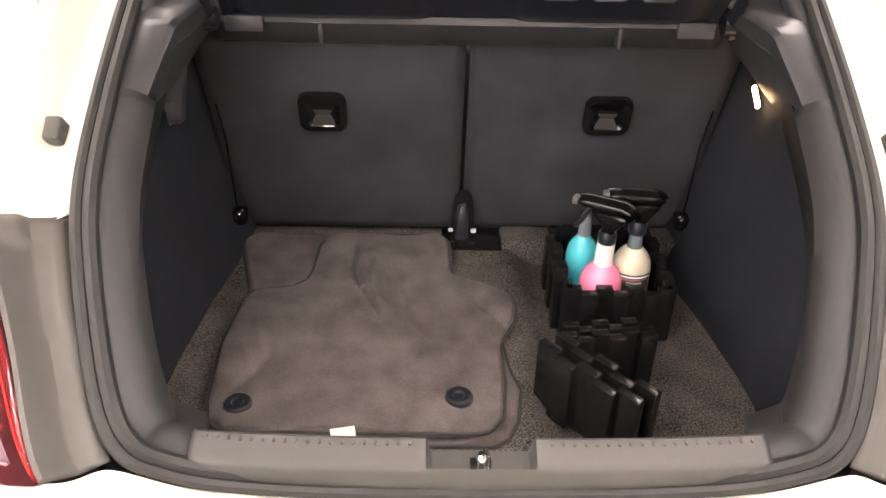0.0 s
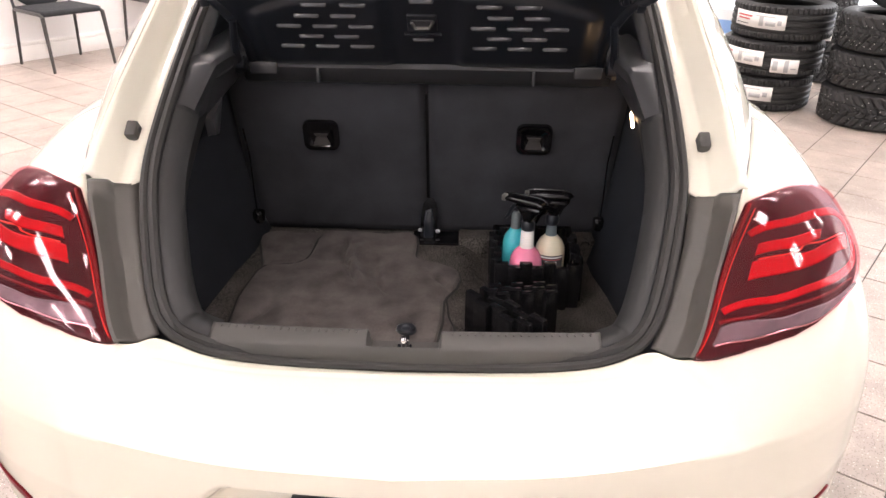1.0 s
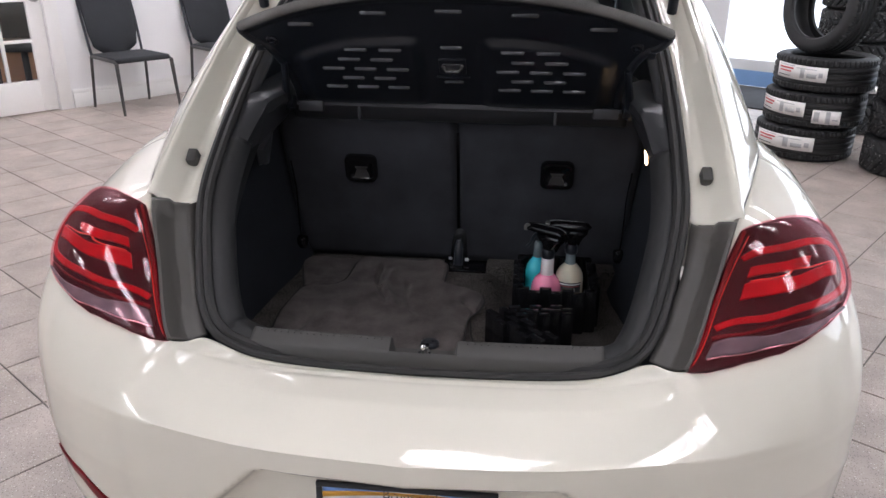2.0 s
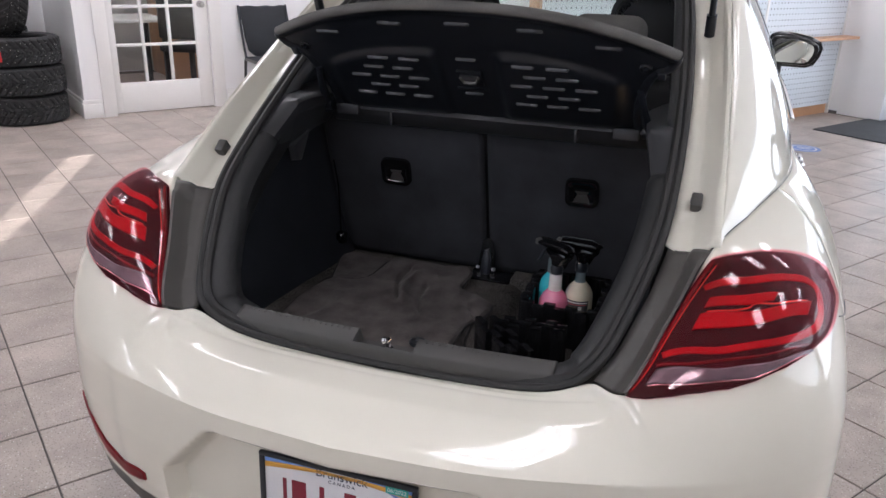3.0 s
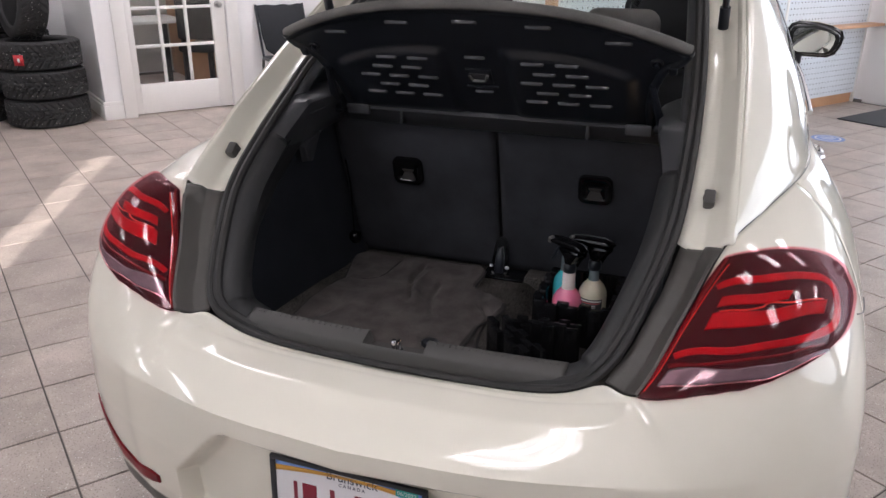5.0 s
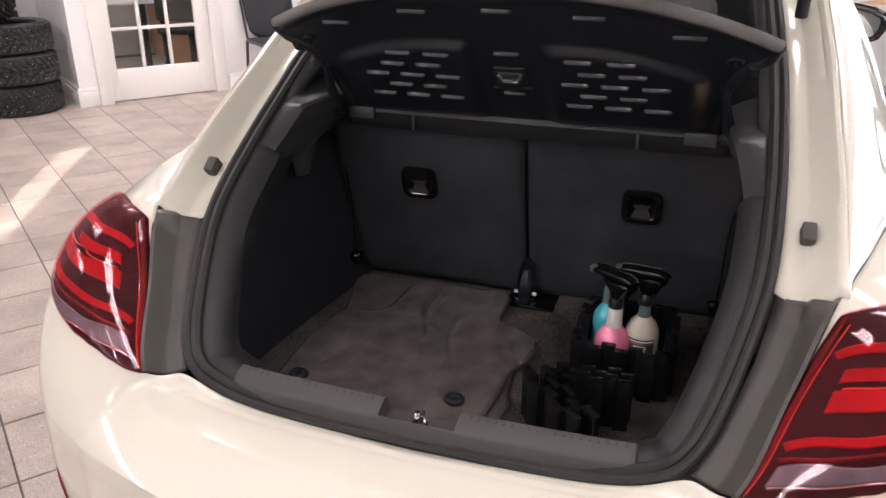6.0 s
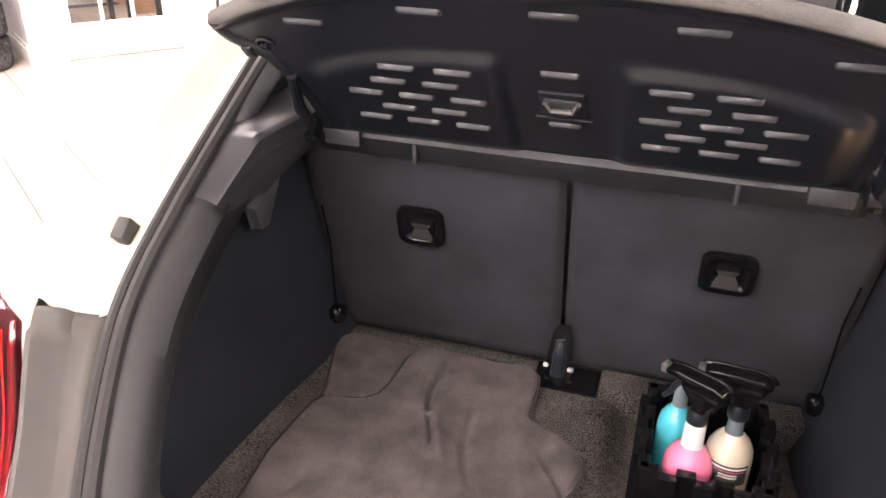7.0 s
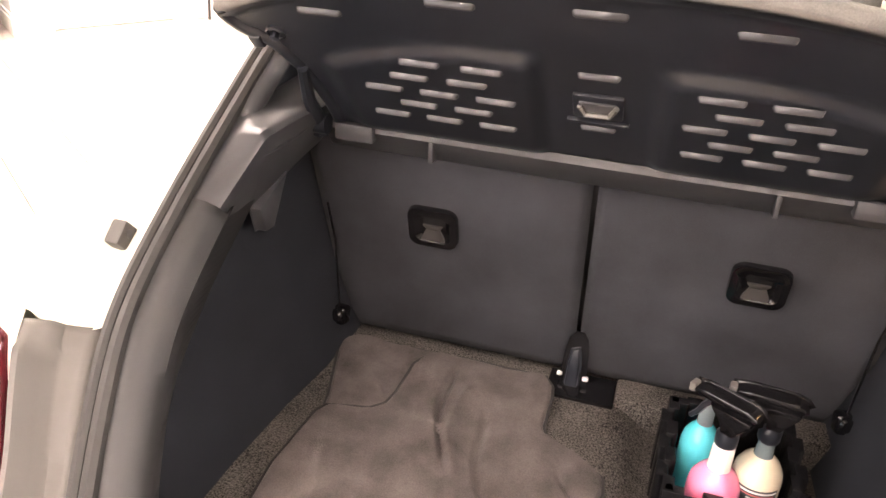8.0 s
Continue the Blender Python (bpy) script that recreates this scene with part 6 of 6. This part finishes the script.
# ---- what shows in the office ----
desk = thing("office_desk", "white office desk behind the glass door", "desk")
slab("desktop", 1.0, 1.9, 7.2, 8.0, 0.72, 0.75, WOODTRIM, desk, bevel=0.004)
for a, b in ((1.05, 7.25), (1.85, 7.25), (1.05, 7.95), (1.85, 7.95)):
    slab("desk_leg", a - 0.025, a + 0.025, b - 0.025, b + 0.025, 0, 0.72, GLOSSTRIM, desk)
slab("office_cupboard", 2.15, 3.1, 8.1, 8.9, 0, 1.9, WOOD, None, "brown wooden office cupboard", "cupboard", kind="", bevel=0.004)
oc = thing("office_chair", "black office swivel chair behind glass", "chair")
for nm, lo, hi in (("seat", (-0.24, -0.24, 0.45), (0.24, 0.24, 0.53)), ("backrest", (-0.22, 0.20, 0.58), (0.22, 0.27, 1.12))):
    boxed(nm, lo, hi, SEATCLOTH, oc, bevel=0.03, seg=3)
bm = bmesh.new()
lathe(bm, [(0.03, 0.06), (0.03, 0.45)], 12)
for q in range(5):
    tube(bm, [(0, 0, 0.09), (0.28 * math.cos(q * 1.257), 0.28 * math.sin(q * 1.257), 0.03)], 0.025, 6)
part("base", bm, GLOSSTRIM, oc)
oc.matrix_basis = Matrix.Translation(room(2.05, 7.05)) @ ROOM_TURN @ pose(0, 0, 0, 0, 0, 140)

# ---- floor, piece by piece ----
slab("ground", -300, 300, -300, 300, -0.08, -0.035, mat("pale_concrete_yard", (0.82, 0.83, 0.85), 0.9, vary=0.06, big=0.5, scale=30), None, "pale concrete yard outside", "ground")
floor = slab("floor", A0, A1, B0, 9.0, -0.034, -0.0035, GROUT, None, "beige speckled ceramic tile floor with dark joints", "floor")


def tile_material():
    m = bpy.data.materials.new("speckled_ceramic_tile")
    m.use_nodes = True
    nt = m.node_tree
    p = nt.nodes["Principled BSDF"]
    co, info = nt.nodes.new("ShaderNodeNewGeometry"), nt.nodes.new("ShaderNodeObjectInfo")
    big, fine, vor = nt.nodes.new("ShaderNodeTexNoise"), nt.nodes.new("ShaderNodeTexNoise"), nt.nodes.new("ShaderNodeTexVoronoi")
    big.inputs["Scale"].default_value, fine.inputs["Scale"].default_value, vor.inputs["Scale"].default_value = 5.0, 110.0, 125.0
    big.inputs["Detail"].default_value = 6
    for n in (big, fine, vor):
        nt.links.new(co.outputs["Position"], n.inputs["Vector"])
    ramp = nt.nodes.new("ShaderNodeValToRGB")
    ramp.color_ramp.elements[0].position, ramp.color_ramp.elements[1].position = 0.3, 0.72
    ramp.color_ramp.elements[0].color, ramp.color_ramp.elements[1].color = (0.285, 0.240, 0.208, 1), (0.430, 0.366, 0.322, 1)
    nt.links.new(big.outputs["Fac"], ramp.inputs["Fac"])
    spk = nt.nodes.new("ShaderNodeMapRange")
    spk.inputs["From Min"].default_value, spk.inputs["From Max"].default_value = 0.27, 0.19
    nt.links.new(vor.outputs["Distance"], spk.inputs["Value"])
    few = nt.nodes.new("ShaderNodeMath")
    few.operation = "GREATER_THAN"
    few.inputs[1].default_value = 0.72
    sep = nt.nodes.new("ShaderNodeSeparateColor")
    nt.links.new(vor.outputs["Color"], sep.inputs[0])
    nt.links.new(sep.outputs[0], few.inputs[0])
    both = nt.nodes.new("ShaderNodeMath")
    both.operation = "MULTIPLY"
    nt.links.new(spk.outputs[0], both.inputs[0])
    nt.links.new(few.outputs[0], both.inputs[1])
    mix = nt.nodes.new("ShaderNodeMix")
    mix.data_type = "RGBA"
    mix.inputs["B"].default_value = (0.62, 0.58, 0.53, 1)
    nt.links.new(both.outputs[0], mix.inputs["Factor"])
    nt.links.new(ramp.outputs[0], mix.inputs["A"])
    dark = nt.nodes.new("ShaderNodeTexVoronoi")
    dark.inputs["Scale"].default_value = 150.0
    nt.links.new(co.outputs["Position"], dark.inputs["Vector"])
    spots = nt.nodes.new("ShaderNodeMapRange")
    spots.inputs["From Min"].default_value, spots.inputs["From Max"].default_value = 0.20, 0.34
    spots.inputs["To Min"].default_value = 0.52
    nt.links.new(dark.outputs["Distance"], spots.inputs["Value"])
    deep = nt.nodes.new("ShaderNodeVectorMath")
    deep.operation = "SCALE"
    nt.links.new(mix.outputs["Result"], deep.inputs[0])
    nt.links.new(spots.outputs[0], deep.inputs["Scale"])
    vr = nt.nodes.new("ShaderNodeMapRange")
    vr.inputs["To Min"].default_value, vr.inputs["To Max"].default_value = 0.90, 1.08
    nt.links.new(info.outputs["Random"], vr.inputs["Value"])
    sc = nt.nodes.new("ShaderNodeVectorMath")
    sc.operation = "SCALE"
    nt.links.new(deep.outputs[0], sc.inputs[0])
    nt.links.new(vr.outputs[0], sc.inputs["Scale"])
    nt.links.new(sc.outputs[0], p.inputs["Base Color"])
    rg = nt.nodes.new("ShaderNodeMapRange")
    rg.inputs["To Min"].default_value, rg.inputs["To Max"].default_value = 0.30, 0.52
    nt.links.new(fine.outputs["Fac"], rg.inputs["Value"])
    nt.links.new(rg.outputs[0], p.inputs["Roughness"])
    b = nt.nodes.new("ShaderNodeBump")
    b.inputs["Strength"].default_value, b.inputs["Distance"].default_value = 0.12, 0.001
    nt.links.new(fine.outputs["Fac"], b.inputs["Height"])
    nt.links.new(b.outputs[0], p.inputs["Normal"])
    return m


TILE = tile_material()
PITCH, JOINT, TA, TB = 0.323, 0.006, -0.363, 1.662
half = (PITCH - JOINT) / 2
tm = bpy.data.meshes.new("tile")
h0, h1 = half, half - 0.002
tv = [(sx * h0, sy * h0, z) for z in (-0.0035, -0.0012) for sx, sy in ((-1, -1), (1, -1), (1, 1), (-1, 1))] + [(sx * h1, sy * h1, 0.0) for sx, sy in ((-1, -1), (1, -1), (1, 1), (-1, 1))]
tf = [(i, (i + 1) % 4, (i + 1) % 4 + 4, i + 4) for i in range(4)] + [(i + 4, (i + 1) % 4 + 4, (i + 1) % 4 + 8, i + 8) for i in range(4)] + [(8, 9, 10, 11)]
tm.from_pydata(tv, [], tf)
tm.materials.append(TILE)
near, rest = [], []
for i in range(int((A0 - TA) / PITCH) - 1, int((A1 - TA) / PITCH) + 1):
    for j in range(int((B0 - TB) / PITCH) - 1, int((9.0 - TB) / PITCH) + 1):
        a, b = TA + PITCH * (i + 0.5), TB + PITCH * (j + 0.5)
        if not (A0 + half < a < A1 - half and B0 + half < b < 9.0 - half):
            continue
        if b > B1 - half and a < 0.815 + half and b > 7.7 - half:
            continue
        p = room(a, b)
        seen = (p.x < -0.95 and -0.6 < p.y < 6.5 and a < 3.4 and b < B1) or (p.x > 0.95 and -0.2 < p.y < 3.0 and b > -2.0)
        (near if seen and len(near) < 300 else rest).append((a, b))
for a, b in near:
    o = new("tile", tm)
    o.parent = floor
    o.matrix_basis = Matrix.Translation(room(a, b, random.uniform(-0.0003, 0.0003))) @ ROOM_TURN
vs, fs = [], []
for a, b in rest:
    k0 = len(vs)
    c = room(a, b)
    vs += [tuple(ROOM_TURN @ Vector(v) + c) for v in tv]
    fs += [tuple(q + k0 for q in f) for f in tf]
me = bpy.data.meshes.new("far_tiles")
me.from_pydata(vs, [], fs)
me.materials.append(TILE)
far = new("far_tiles", me)
far.parent = floor
tagged(far, kind="stuff")
